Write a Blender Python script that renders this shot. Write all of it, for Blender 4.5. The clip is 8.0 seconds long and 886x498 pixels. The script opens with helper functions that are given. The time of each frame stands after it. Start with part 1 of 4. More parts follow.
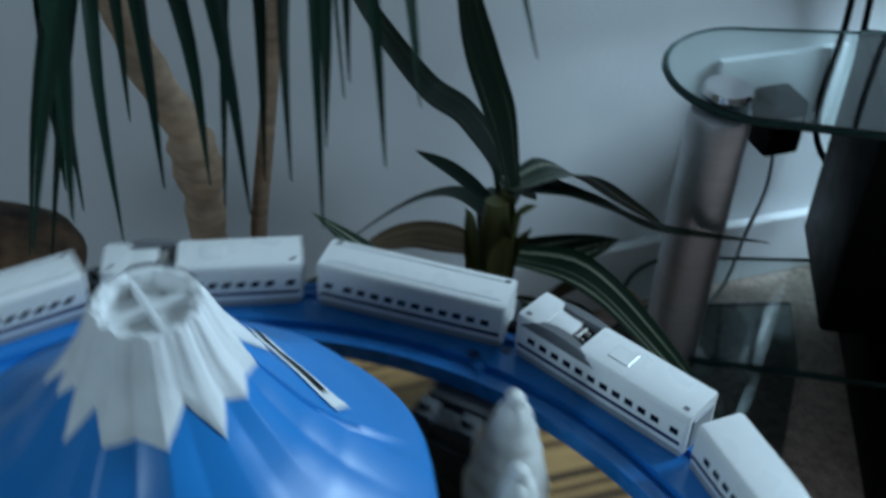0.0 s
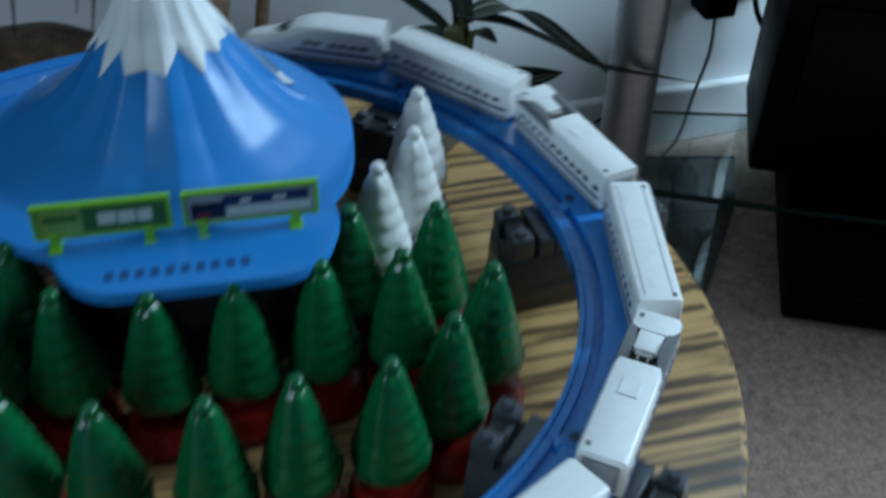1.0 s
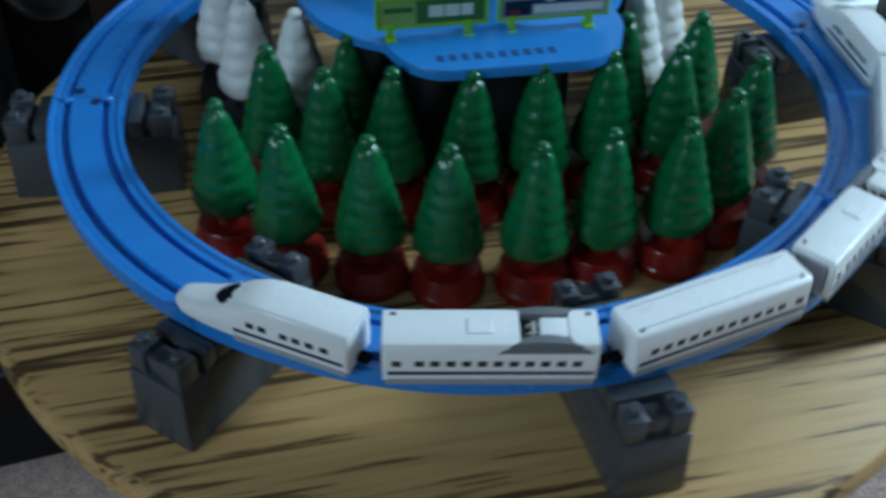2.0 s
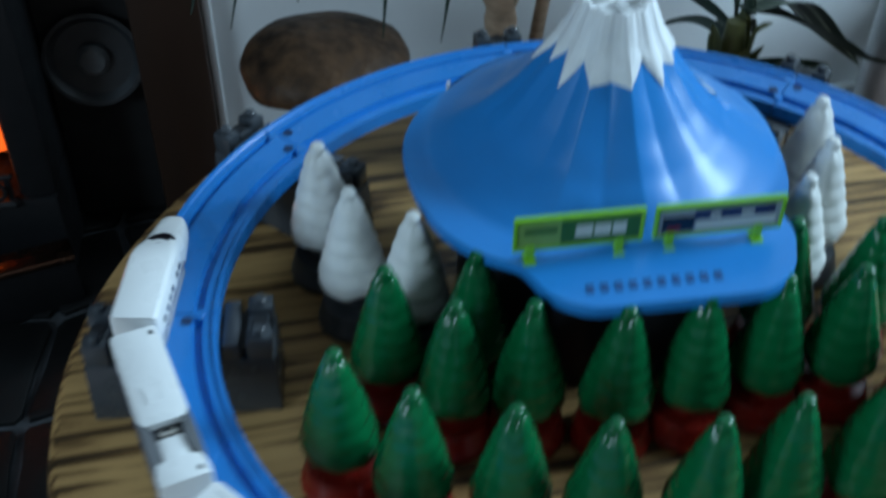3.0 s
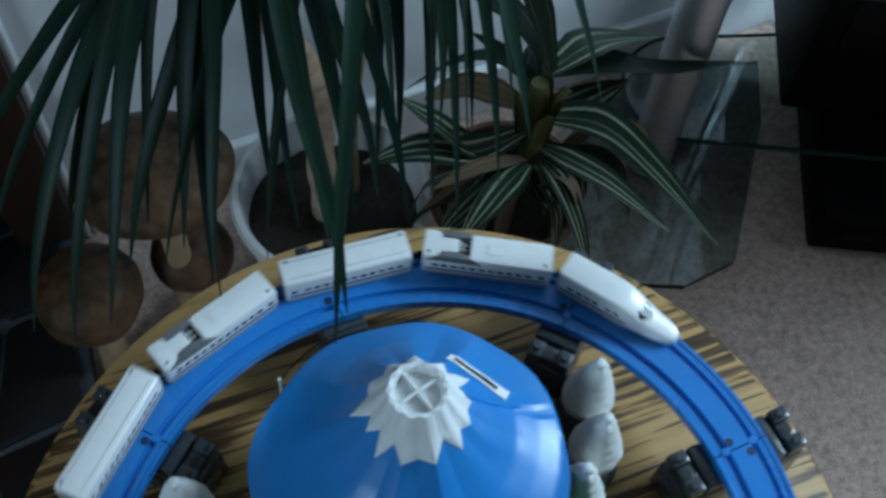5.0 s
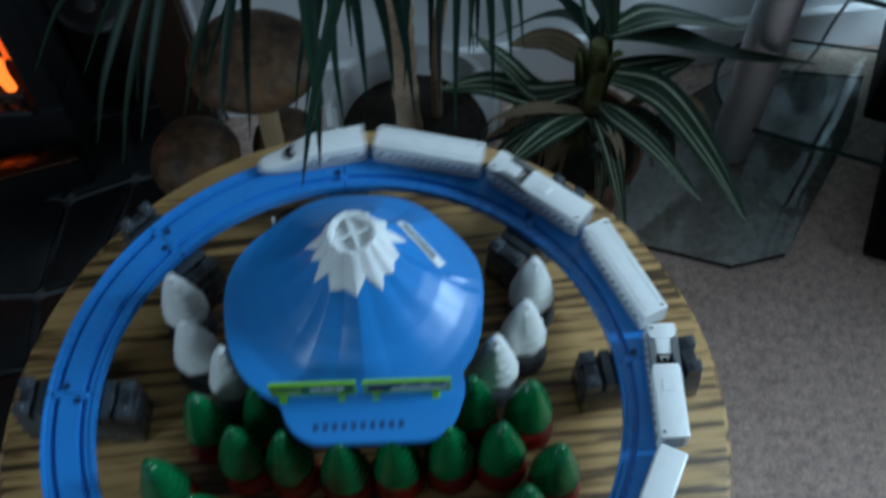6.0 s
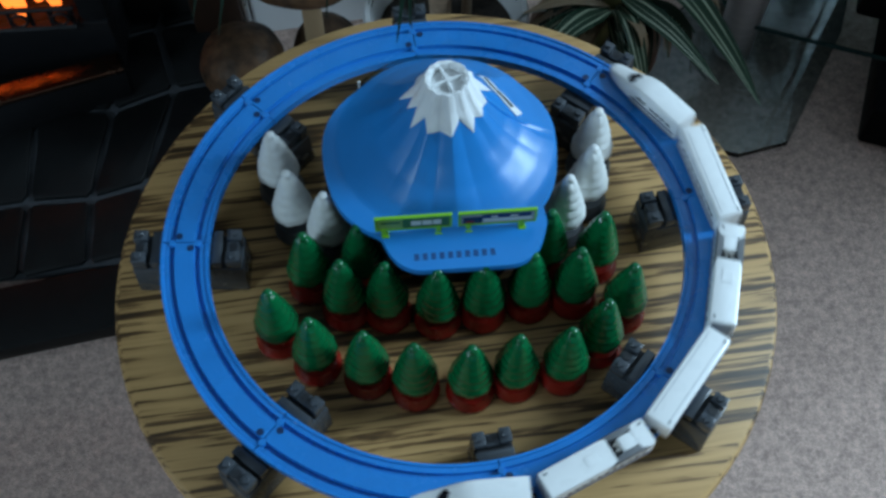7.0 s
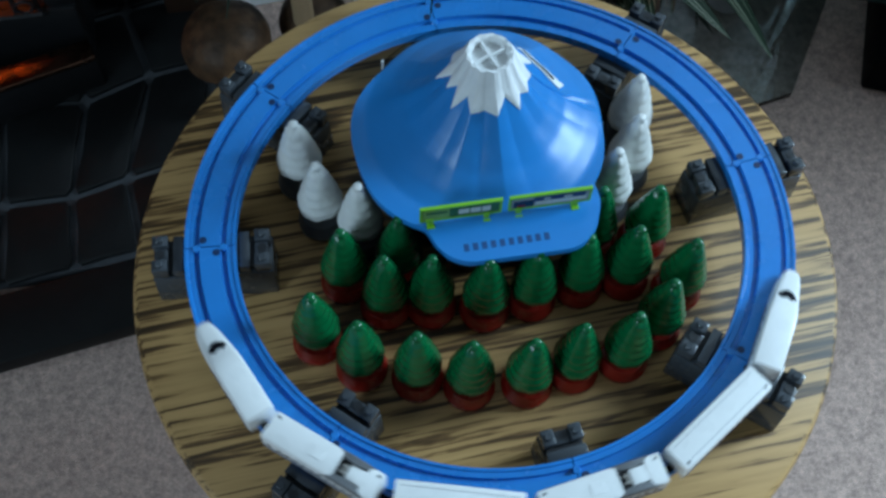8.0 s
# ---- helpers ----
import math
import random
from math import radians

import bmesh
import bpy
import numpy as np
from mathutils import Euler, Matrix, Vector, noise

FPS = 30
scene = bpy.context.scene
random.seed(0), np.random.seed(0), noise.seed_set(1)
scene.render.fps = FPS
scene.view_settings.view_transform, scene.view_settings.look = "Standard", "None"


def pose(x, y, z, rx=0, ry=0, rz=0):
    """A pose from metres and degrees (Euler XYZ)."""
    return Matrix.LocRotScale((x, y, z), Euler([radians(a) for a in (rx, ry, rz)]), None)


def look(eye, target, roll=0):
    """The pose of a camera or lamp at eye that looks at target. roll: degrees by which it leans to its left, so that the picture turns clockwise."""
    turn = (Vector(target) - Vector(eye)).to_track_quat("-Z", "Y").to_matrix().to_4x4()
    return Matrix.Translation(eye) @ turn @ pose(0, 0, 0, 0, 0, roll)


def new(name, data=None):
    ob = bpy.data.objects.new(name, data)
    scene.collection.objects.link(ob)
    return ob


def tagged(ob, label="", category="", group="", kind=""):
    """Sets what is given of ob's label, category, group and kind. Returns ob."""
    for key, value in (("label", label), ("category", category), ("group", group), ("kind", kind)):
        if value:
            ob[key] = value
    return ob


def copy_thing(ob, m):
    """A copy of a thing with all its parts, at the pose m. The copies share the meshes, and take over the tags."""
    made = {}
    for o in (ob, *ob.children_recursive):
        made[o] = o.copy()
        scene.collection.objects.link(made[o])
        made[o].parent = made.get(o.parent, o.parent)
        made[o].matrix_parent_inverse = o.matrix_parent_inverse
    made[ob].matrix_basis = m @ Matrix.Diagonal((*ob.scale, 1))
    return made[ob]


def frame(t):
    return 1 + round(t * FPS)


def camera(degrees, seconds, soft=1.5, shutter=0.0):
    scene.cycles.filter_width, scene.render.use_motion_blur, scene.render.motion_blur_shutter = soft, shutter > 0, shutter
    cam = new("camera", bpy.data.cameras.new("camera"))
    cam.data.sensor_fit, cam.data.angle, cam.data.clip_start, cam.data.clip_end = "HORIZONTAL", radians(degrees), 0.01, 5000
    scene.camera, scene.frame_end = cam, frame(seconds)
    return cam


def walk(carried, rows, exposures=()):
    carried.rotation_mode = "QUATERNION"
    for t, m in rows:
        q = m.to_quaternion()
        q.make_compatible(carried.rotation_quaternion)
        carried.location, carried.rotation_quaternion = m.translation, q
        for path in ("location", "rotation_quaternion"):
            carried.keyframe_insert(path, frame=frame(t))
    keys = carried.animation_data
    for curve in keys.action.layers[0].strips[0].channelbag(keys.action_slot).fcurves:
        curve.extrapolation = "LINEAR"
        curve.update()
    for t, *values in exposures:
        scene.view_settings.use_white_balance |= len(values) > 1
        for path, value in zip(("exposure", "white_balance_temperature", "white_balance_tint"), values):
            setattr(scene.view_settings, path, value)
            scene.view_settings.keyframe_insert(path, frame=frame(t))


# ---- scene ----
cam = camera(41.8, 8.0, soft=2.9, shutter=0.5)
PATH = [
    (0, (0.037, -0.198, 0.914), (0.444, 1.315, -0.330), 3.0),
    (0.3, (0.068, -0.274, 0.933), (0.438, 1.224, -0.342), 2.4),
    (0.5, (0.071, -0.316, 0.943), (0.434, 1.165, -0.351), 2.2),
    (0.8, (0.066, -0.384, 0.944), (0.404, 1.09, -0.367), 1.2),
    (1, (0.048, -0.432, 0.941), (0.382, 1.047, -0.364), 2.0),
    (1.2, (0.033, -0.484, 0.943), (0.312, 0.997, -0.372), 1.1),
    (1.5, (-0.01, -0.544, 0.916), (0.236, 0.97, -0.368), 0.2),
    (1.7, (-0.049, -0.558, 0.913), (0.2, 0.944, -0.384), 0.9),
    (2.8, (-0.168, -0.434, 0.948), (0.116, 1.024, -0.391), 0.1),
    (3, (-0.137, -0.389, 0.958), (0.084, 1.07, -0.392), 0.4),
    (3.2, (-0.125, -0.346, 0.964), (0.117, 1.12, -0.375), 2.0),
    (3.5, (-0.103, -0.277, 0.964), (0.141, 1.166, -0.399), 2.0),
    (3.7, (-0.129, -0.229, 0.964), (0.249, 1.15, -0.434), 3.9),
    (4, (-0.166, -0.173, 0.969), (0.429, 1.111, -0.445), 7.6),
    (4.2, (-0.169, -0.149, 1.036), (0.443, 1.013, -0.472), 6.7),
    (5.3, (-0.001, -0.16, 1.312), (0.23, 0.773, -0.442), 3.5),
    (5.5, (0.045, -0.203, 1.329), (0.174, 0.769, -0.414), 2.2),
    (5.8, (0.108, -0.264, 1.372), (0.074, 0.688, -0.382), -4.2),
    (6, (0.087, -0.321, 1.371), (0.075, 0.657, -0.374), -2.7),
    (6.2, (0.068, -0.359, 1.387), (0.066, 0.587, -0.374), -2.7),
    (6.5, (0.035, -0.412, 1.396), (0.056, 0.523, -0.372), -2.2),
    (7, (-0.027, -0.452, 1.409), (0.048, 0.481, -0.359), 0.2),
    (7.5, (-0.078, -0.439, 1.407), (0.045, 0.471, -0.37), 2.2),
    (8, (-0.107, -0.393, 1.361), (0.069, 0.467, -0.436), 2.7),
]
walk(cam, [(t, look(eye, target, roll)) for t, eye, target, roll in PATH],
     [(0, -0.38), (0.5, -0.38), (1, -0.28), (1.7, -0.08), (2.8, 0.12), (3, 0.16), (3.5, -0.07), (4.2, -0.12), (5.5, -0.12), (6, -0.3), (6.5, -0.2), (7, 0.0), (7.5, 0.1), (8, 0.12)])

# ---------------- light ----------------
world = bpy.data.worlds.new("world")
scene.world = world
world.use_nodes = True
wn = world.node_tree.nodes
sky = wn.new("ShaderNodeTexSky")
sky.sky_type, sky.sun_disc = "NISHITA", False
sky.sun_elevation, sky.sun_rotation = radians(35), radians(100)
wn["Background"].inputs["Strength"].default_value = 0.05
world.node_tree.links.new(sky.outputs[0], wn["Background"].inputs["Color"])


def window_light(name, m, sx, sy, watts, color):
    data = bpy.data.lights.new(name, "AREA")
    data.shape, data.size, data.size_y, data.energy, data.color = "RECTANGLE", sx, sy, watts, color
    ob = new(name, data)
    ob.matrix_world = m
    return ob


# daylight in the two window openings of the room
window_light("daylight_east", look((2.2, 0.21, 1.72), (0.0, 0.05, 0.5)), 0.6, 1.1, 84, (0.55, 0.80, 1.0))
window_light("daylight_west", look((-2.3, -1.55, 1.72), (0.0, 0.0, 0.5)), 0.7, 1.0, 32, (0.55, 0.80, 1.0))

# ---------------- materials ----------------


def mat(name, color, rough=0.5, metal=0.0, vary=0.0, scale=40.0, bump=0.0, bump_scale=None, stretch=(1, 1, 1),
        dark=None, transmission=0.0, coat=0.0, emit=None, emit_strength=0.0, per_object=0.0, spec=0.5, sss=0.0, broad=0.17):
    m = bpy.data.materials.new(name)
    m.use_nodes = True
    nt = m.node_tree
    n, links = nt.nodes, nt.links
    b = n["Principled BSDF"]
    b.inputs["Roughness"].default_value = rough
    b.inputs["Metallic"].default_value = metal
    b.inputs["Transmission Weight"].default_value = transmission
    b.inputs["Coat Weight"].default_value = coat
    b.inputs["Specular IOR Level"].default_value = spec
    if sss:
        b.inputs["Subsurface Weight"].default_value = sss
        b.inputs["Subsurface Radius"].default_value = (0.004, 0.002, 0.002)
    rgb = (*color, 1)
    b.inputs["Base Color"].default_value = rgb
    if emit:
        b.inputs["Emission Color"].default_value = (*emit, 1)
        b.inputs["Emission Strength"].default_value = emit_strength
    co = n.new("ShaderNodeTexCoord")
    mp = n.new("ShaderNodeMapping")
    mp.inputs["Scale"].default_value = stretch
    links.new(co.outputs["Object"], mp.inputs["Vector"])
    if vary:
        t1 = n.new("ShaderNodeTexNoise")
        t1.inputs["Scale"].default_value = scale
        t1.inputs["Detail"].default_value = 6
        links.new(mp.outputs[0], t1.inputs["Vector"])
        t2 = n.new("ShaderNodeTexNoise")
        t2.inputs["Scale"].default_value = scale * broad
        t2.inputs["Detail"].default_value = 3
        links.new(mp.outputs[0], t2.inputs["Vector"])
        add = n.new("ShaderNodeMath")
        add.operation = "ADD"
        links.new(t1.outputs["Fac"], add.inputs[0])
        links.new(t2.outputs["Fac"], add.inputs[1])
        ramp = n.new("ShaderNodeMapRange")
        ramp.inputs["From Min"].default_value = 0.7
        ramp.inputs["From Max"].default_value = 1.3
        links.new(add.outputs[0], ramp.inputs["Value"])
        mix = n.new("ShaderNodeMix")
        mix.data_type = "RGBA"
        d = dark or tuple(c * (1 - vary) for c in color)
        mix.inputs["A"].default_value = (*d, 1)
        mix.inputs["B"].default_value = rgb
        links.new(ramp.outputs[0], mix.inputs["Factor"])
        out = mix.outputs["Result"]
        if per_object:
            info = n.new("ShaderNodeObjectInfo")
            hs = n.new("ShaderNodeHueSaturation")
            mr = n.new("ShaderNodeMapRange")
            mr.inputs["To Min"].default_value = 1 - per_object
            mr.inputs["To Max"].default_value = 1 + per_object
            links.new(info.outputs["Random"], mr.inputs["Value"])
            links.new(mr.outputs[0], hs.inputs["Value"])
            links.new(out, hs.inputs["Color"])
            out = hs.outputs["Color"]
        links.new(out, b.inputs["Base Color"])
        rr = n.new("ShaderNodeMapRange")
        rr.inputs["To Min"].default_value = min(1, rough + 0.08)
        rr.inputs["To Max"].default_value = max(0.02, rough - 0.08)
        links.new(ramp.outputs[0], rr.inputs["Value"])
        links.new(rr.outputs[0], b.inputs["Roughness"])
    if bump:
        t3 = n.new("ShaderNodeTexNoise")
        t3.inputs["Scale"].default_value = bump_scale or scale
        t3.inputs["Detail"].default_value = 5
        links.new(mp.outputs[0], t3.inputs["Vector"])
        bm_ = n.new("ShaderNodeBump")
        bm_.inputs["Strength"].default_value = bump
        bm_.inputs["Distance"].default_value = 0.002
        links.new(t3.outputs["Fac"], bm_.inputs["Height"])
        links.new(bm_.outputs[0], b.inputs["Normal"])
    return m


def oak_material():
    m = bpy.data.materials.new("oak")
    m.use_nodes = True
    n, links = m.node_tree.nodes, m.node_tree.links
    b = n["Principled BSDF"]
    co = n.new("ShaderNodeTexCoord")
    turn = n.new("ShaderNodeMapping")
    turn.inputs["Rotation"].default_value = (0, 0, radians(-4))
    links.new(co.outputs["Object"], turn.inputs["Vector"])

    def noise_node(sx, sy, detail, rough, dist):
        mp = n.new("ShaderNodeMapping")
        mp.inputs["Scale"].default_value = (sx, sy, sy)
        links.new(turn.outputs[0], mp.inputs["Vector"])
        t = n.new("ShaderNodeTexNoise")
        t.inputs["Scale"].default_value = 1
        t.inputs["Detail"].default_value = detail
        t.inputs["Roughness"].default_value = rough
        t.inputs["Distortion"].default_value = dist
        links.new(mp.outputs[0], t.inputs["Vector"])
        return t

    streak = noise_node(7.0, 170, 4, 0.55, 0.4)
    pores = noise_node(30, 500, 4, 0.6, 0.0)
    broad = noise_node(2.6, 8, 2, 0.5, 0.8)
    add = n.new("ShaderNodeMath")
    add.operation = "MULTIPLY_ADD"
    add.inputs[1].default_value = 0.90
    links.new(broad.outputs["Fac"], add.inputs[0])
    links.new(streak.outputs["Fac"], add.inputs[2])
    add2 = n.new("ShaderNodeMath")
    add2.operation = "MULTIPLY_ADD"
    add2.inputs[1].default_value = 0.12
    links.new(pores.outputs["Fac"], add2.inputs[0])
    links.new(add.outputs[0], add2.inputs[2])
    ramp = n.new("ShaderNodeValToRGB")
    e = ramp.color_ramp.elements
    e[0].position, e[0].color = 0.66, (0.53, 0.315, 0.125, 1)
    e[1].position, e[1].color = 1.0, (0.045, 0.026, 0.012, 1)
    for p, c in ((0.815, (0.45, 0.262, 0.100, 1)), (0.85, (0.23, 0.125, 0.048, 1)), (0.905, (0.105, 0.056, 0.023, 1))):
        x = e.new(p)
        x.color = c
    shift = n.new("ShaderNodeMath")
    shift.operation = "SUBTRACT"
    shift.inputs[1].default_value = 0.225
    links.new(add2.outputs[0], shift.inputs[0])
    links.new(shift.outputs[0], ramp.inputs["Fac"])
    links.new(ramp.outputs["Color"], b.inputs["Base Color"])
    b.inputs["Roughness"].default_value = 0.48
    b.inputs["Specular IOR Level"].default_value = 0.3
    bp = n.new("ShaderNodeBump")
    bp.inputs["Strength"].default_value = 0.15
    bp.inputs["Distance"].default_value = 0.001
    links.new(pores.outputs["Fac"], bp.inputs["Height"])
    links.new(bp.outputs[0], b.inputs["Normal"])
    return m


def leaf_material(name, edge, middle, rib, stripe=0.66):
    """A long leaf: stripes run along it, by the mesh's own uv."""
    m = bpy.data.materials.new(name)
    m.use_nodes = True
    n, links = m.node_tree.nodes, m.node_tree.links
    b = n["Principled BSDF"]
    uv = n.new("ShaderNodeUVMap")
    mp = n.new("ShaderNodeMapping")
    mp.inputs["Scale"].default_value = (4.5, 0.35, 1)
    links.new(uv.outputs[0], mp.inputs["Vector"])
    t = n.new("ShaderNodeTexNoise")
    t.inputs["Scale"].default_value = 1.6
    t.inputs["Detail"].default_value = 4
    links.new(mp.outputs[0], t.inputs["Vector"])
    ramp = n.new("ShaderNodeValToRGB")
    e = ramp.color_ramp.elements
    e[0].position, e[0].color = 0.36, (*edge, 1)
    e[1].position, e[1].color = stripe, (*rib, 1)
    x = e.new(stripe - 0.09)
    x.color = (*middle, 1)
    links.new(t.outputs["Fac"], ramp.inputs["Fac"])
    links.new(ramp.outputs["Color"], b.inputs["Base Color"])
    b.inputs["Roughness"].default_value = 0.45
    b.inputs["Specular IOR Level"].default_value = 0.16
    return m


M_CARPET = mat("carpet", (0.74, 0.53, 0.45), 0.95, vary=0.5, scale=260, bump=1.0, bump_scale=520, broad=0.4, spec=0.2)
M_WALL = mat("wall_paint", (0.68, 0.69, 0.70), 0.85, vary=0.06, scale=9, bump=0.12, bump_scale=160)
# unseen walls and ceiling: colours lowered so room bounce leaves the shadows deep
M_ROOM = mat("unseen_wall_dark", (0.13, 0.12, 0.11), 0.85, vary=0.1, scale=9)
M_CEIL = mat("unseen_ceiling_dark", (0.24, 0.235, 0.23), 0.9, vary=0.05, scale=6)
M_TRIM = mat("white_gloss", (0.76, 0.77, 0.78), 0.35, vary=0.06, scale=14)
M_OAK = oak_material()
M_BLUE = mat("track_blue", (0.020, 0.222, 0.64), 0.26, vary=0.12, scale=55, bump=0.05, bump_scale=300)
M_MTN = mat("mountain_blue", (0.018, 0.228, 0.62), 0.33, vary=0.12, scale=22, bump=0.04, bump_scale=120)
M_SNOW = mat("snow_white", (0.82, 0.83, 0.83), 0.5, vary=0.10, scale=120, bump=0.25, bump_scale=260)
M_GREEN = mat("tree_green", (0.002, 0.125, 0.038), 0.2, vary=0.25, scale=70, bump=0.12, bump_scale=300, per_object=0.12, spec=0.5)
M_WHITE_TREE = mat("tree_white", (0.80, 0.80, 0.77), 0.4, vary=0.08, scale=80, bump=0.25, bump_scale=240)
M_RED = mat("base_red", (0.31, 0.016, 0.009), 0.25, vary=0.25, scale=50, per_object=0.12)
M_GREYBASE = mat("base_grey", (0.07, 0.075, 0.08), 0.45, vary=0.2, scale=60)
M_PIER = mat("pier_grey", (0.058, 0.066, 0.076), 0.22, vary=0.2, scale=70, bump=0.08, per_object=0.08)
# mountain blue as it looks in shadow, for the inside of the vents
M_VENT = mat("vent_shade_blue", (0.008, 0.075, 0.24), 0.6, vary=0.2, scale=90)
# darkened track blue, painted for the shade in the socket holes
M_SOCKET = mat("socket_shade_blue", (0.004, 0.028, 0.10), 0.5, vary=0.2, scale=90)
# near-black that stands for the shade inside holes and under the mountain
M_HOLE = mat("shade_black", (0.012, 0.013, 0.016), 0.6)
M_TRAIN = mat("train_white", (0.88, 0.88, 0.87), 0.28, vary=0.04, scale=60, coat=0.2)
M_SKIRT = mat("train_skirt_grey", (0.33, 0.35, 0.38), 0.4, vary=0.1, scale=60)
M_NAVY = mat("train_stripe_navy", (0.010, 0.020, 0.085), 0.35)
M_GLASSBLACK = mat("train_window_black", (0.008, 0.009, 0.014), 0.15)
M_COVER = mat("pantograph_cover_grey", (0.17, 0.175, 0.185), 0.4, vary=0.2, scale=90)
M_TAN = mat("pantograph_tan", (0.45, 0.42, 0.38), 0.35, vary=0.2, scale=150)
M_LIME = mat("sign_lime", (0.20, 0.52, 0.025), 0.35, vary=0.08, scale=60)
M_SIGNPALE = mat("sign_pale_green", (0.24, 0.42, 0.10), 0.45, vary=0.2, scale=90)
M_SIGNDARK = mat("sign_dark_green", (0.035, 0.15, 0.02), 0.45, vary=0.2, scale=120)
M_SIGNGREY = mat("sign_grey", (0.33, 0.37, 0.38), 0.45, vary=0.3, scale=160)
M_SIGNWHITE = mat("sign_white", (0.62, 0.66, 0.58), 0.45, vary=0.1, scale=160)
M_BARK = mat("trunk_bark", (0.46, 0.32, 0.215), 0.85, vary=0.55, scale=60, bump=0.8, bump_scale=90, stretch=(1, 1, 2.6))
M_LEAF = leaf_material("dracaena_leaf", (0.004, 0.016, 0.010), (0.008, 0.028, 0.016), (0.026, 0.052, 0.034))
M_VAR = leaf_material("variegated_leaf", (0.010, 0.030, 0.016), (0.022, 0.048, 0.028), (0.42, 0.46, 0.34), 0.60)
M_VARDARK = leaf_material("dark_leaf", (0.010, 0.022, 0.014), (0.014, 0.030, 0.018), (0.20, 0.23, 0.15), 0.67)
M_SHEATH = leaf_material("leaf_sheath", (0.050, 0.062, 0.020), (0.085, 0.095, 0.032), (0.22, 0.20, 0.085))
M_DRY = leaf_material("dry_leaf", (0.13, 0.085, 0.05), (0.22, 0.16, 0.10), (0.34, 0.27, 0.18))
M_STEM = mat("stem_green", (0.17, 0.17, 0.06), 0.5, vary=0.5, scale=60, stretch=(1, 1, 0.2))
M_SOIL = mat("soil", (0.035, 0.025, 0.018), 0.95, vary=0.6, scale=140, bump=1.0, bump_scale=160)
M_POT = mat("pot_white", (0.66, 0.66, 0.66), 0.35, vary=0.1, scale=16)
M_POTBROWN = mat("pot_terracotta", (0.20, 0.10, 0.06), 0.7, vary=0.4, scale=40)
M_MUSH = mat("mushroom_cap_wood", (0.115, 0.060, 0.030), 0.55, vary=0.8, scale=65, bump=0.9, bump_scale=95, dark=(0.012, 0.007, 0.004), spec=0.22)
M_MUSHSTEM = mat("mushroom_stem_wood", (0.42, 0.29, 0.16), 0.55, vary=0.4, scale=30, stretch=(1, 1, 0.15))
M_STEEL = mat("brushed_steel", (0.50, 0.51, 0.53), 0.42, metal=0.75, vary=0.12, scale=30, stretch=(1, 1, 8))
M_CHROME = mat("chrome", (0.75, 0.76, 0.78), 0.08, metal=1.0)
M_BLACK = mat("black_plastic", (0.0045, 0.0045, 0.005), 0.5, vary=0.3, scale=30, spec=0.05)
M_SCREEN = mat("screen_black", (0.003, 0.003, 0.004), 0.3, vary=0.2, scale=8, spec=0.08)
M_BLACKMATT = mat("soot_black", (0.014, 0.013, 0.013), 0.8, vary=0.5, scale=25, bump=0.4, bump_scale=60)
M_IRON = mat("cast_iron", (0.010, 0.0105, 0.012), 0.6, vary=0.4, scale=40, bump=0.3, spec=0.25)
M_DISH = mat("dull_iron", (0.022, 0.024, 0.027), 0.5, vary=0.4, scale=60, bump=0.2)
M_HUB = mat("dull_hub", (0.09, 0.095, 0.10), 0.5, vary=0.4, scale=90, bump=0.3)
# metal of the added rail that mirrors the fire
M_FENDER = mat("mirror_bronze", (0.26, 0.15, 0.105), 0.25, metal=1.0, vary=0.4, scale=40, bump=0.12, bump_scale=45)
M_BROWNWOOD = mat("dark_brown_wood", (0.034, 0.015, 0.008), 0.45, vary=0.5, scale=20, stretch=(1, 1, 0.15))
M_STONE = mat("hearth_slate", (0.0065, 0.0068, 0.007), 0.55, vary=0.5, scale=24, bump=0.5, bump_scale=50, per_object=0.35, spec=0.3)
M_MORTAR = mat("hearth_mortar", (0.055, 0.059, 0.066), 0.85, vary=0.3, scale=80, bump=0.4)
M_FLAME = mat("flame", (0.9, 0.25, 0.03), 0.8, emit=(1.0, 0.21, 0.03), emit_strength=2.0)
M_EMBER = mat("ember", (0.15, 0.03, 0.01), 0.9, emit=(1.0, 0.13, 0.015), emit_strength=1.2)
M_COAL = mat("coal", (0.02, 0.018, 0.018), 0.8, vary=0.5, scale=60, bump=0.6)


def glass_material(name, color):
    m = bpy.data.materials.new(name)
    m.use_nodes = True
    b = m.node_tree.nodes["Principled BSDF"]
    b.inputs["Base Color"].default_value = (*color, 1)
    b.inputs["Transmission Weight"].default_value = 1
    b.inputs["Roughness"].default_value = 0.02
    b.inputs["IOR"].default_value = 1.45
    return m


M_GLASS = glass_material("shelf_glass", (0.78, 0.88, 0.87))
M_SMOKE = glass_material("smoked_glass", (0.50, 0.58, 0.58))
M_GLASSEDGE = mat("glass_edge_green", (0.01, 0.035, 0.032), 0.45, spec=0.25)

# ---------------- building helpers ----------------


def finish(bm, smooth=True, angle=35):
    bmesh.ops.recalc_face_normals(bm, faces=bm.faces)
    for f in bm.faces:
        f.smooth = smooth
    if smooth:
        for e in bm.edges:
            if len(e.link_faces) == 2 and e.calc_face_angle(0) > radians(angle):
                e.smooth = False
    return bm


def to_mesh(name, bm, material, smooth=True, angle=35):
    finish(bm, smooth, angle)
    me = bpy.data.meshes.new(name)
    bm.to_mesh(me)
    bm.free()
    me.materials.append(material)
    return me


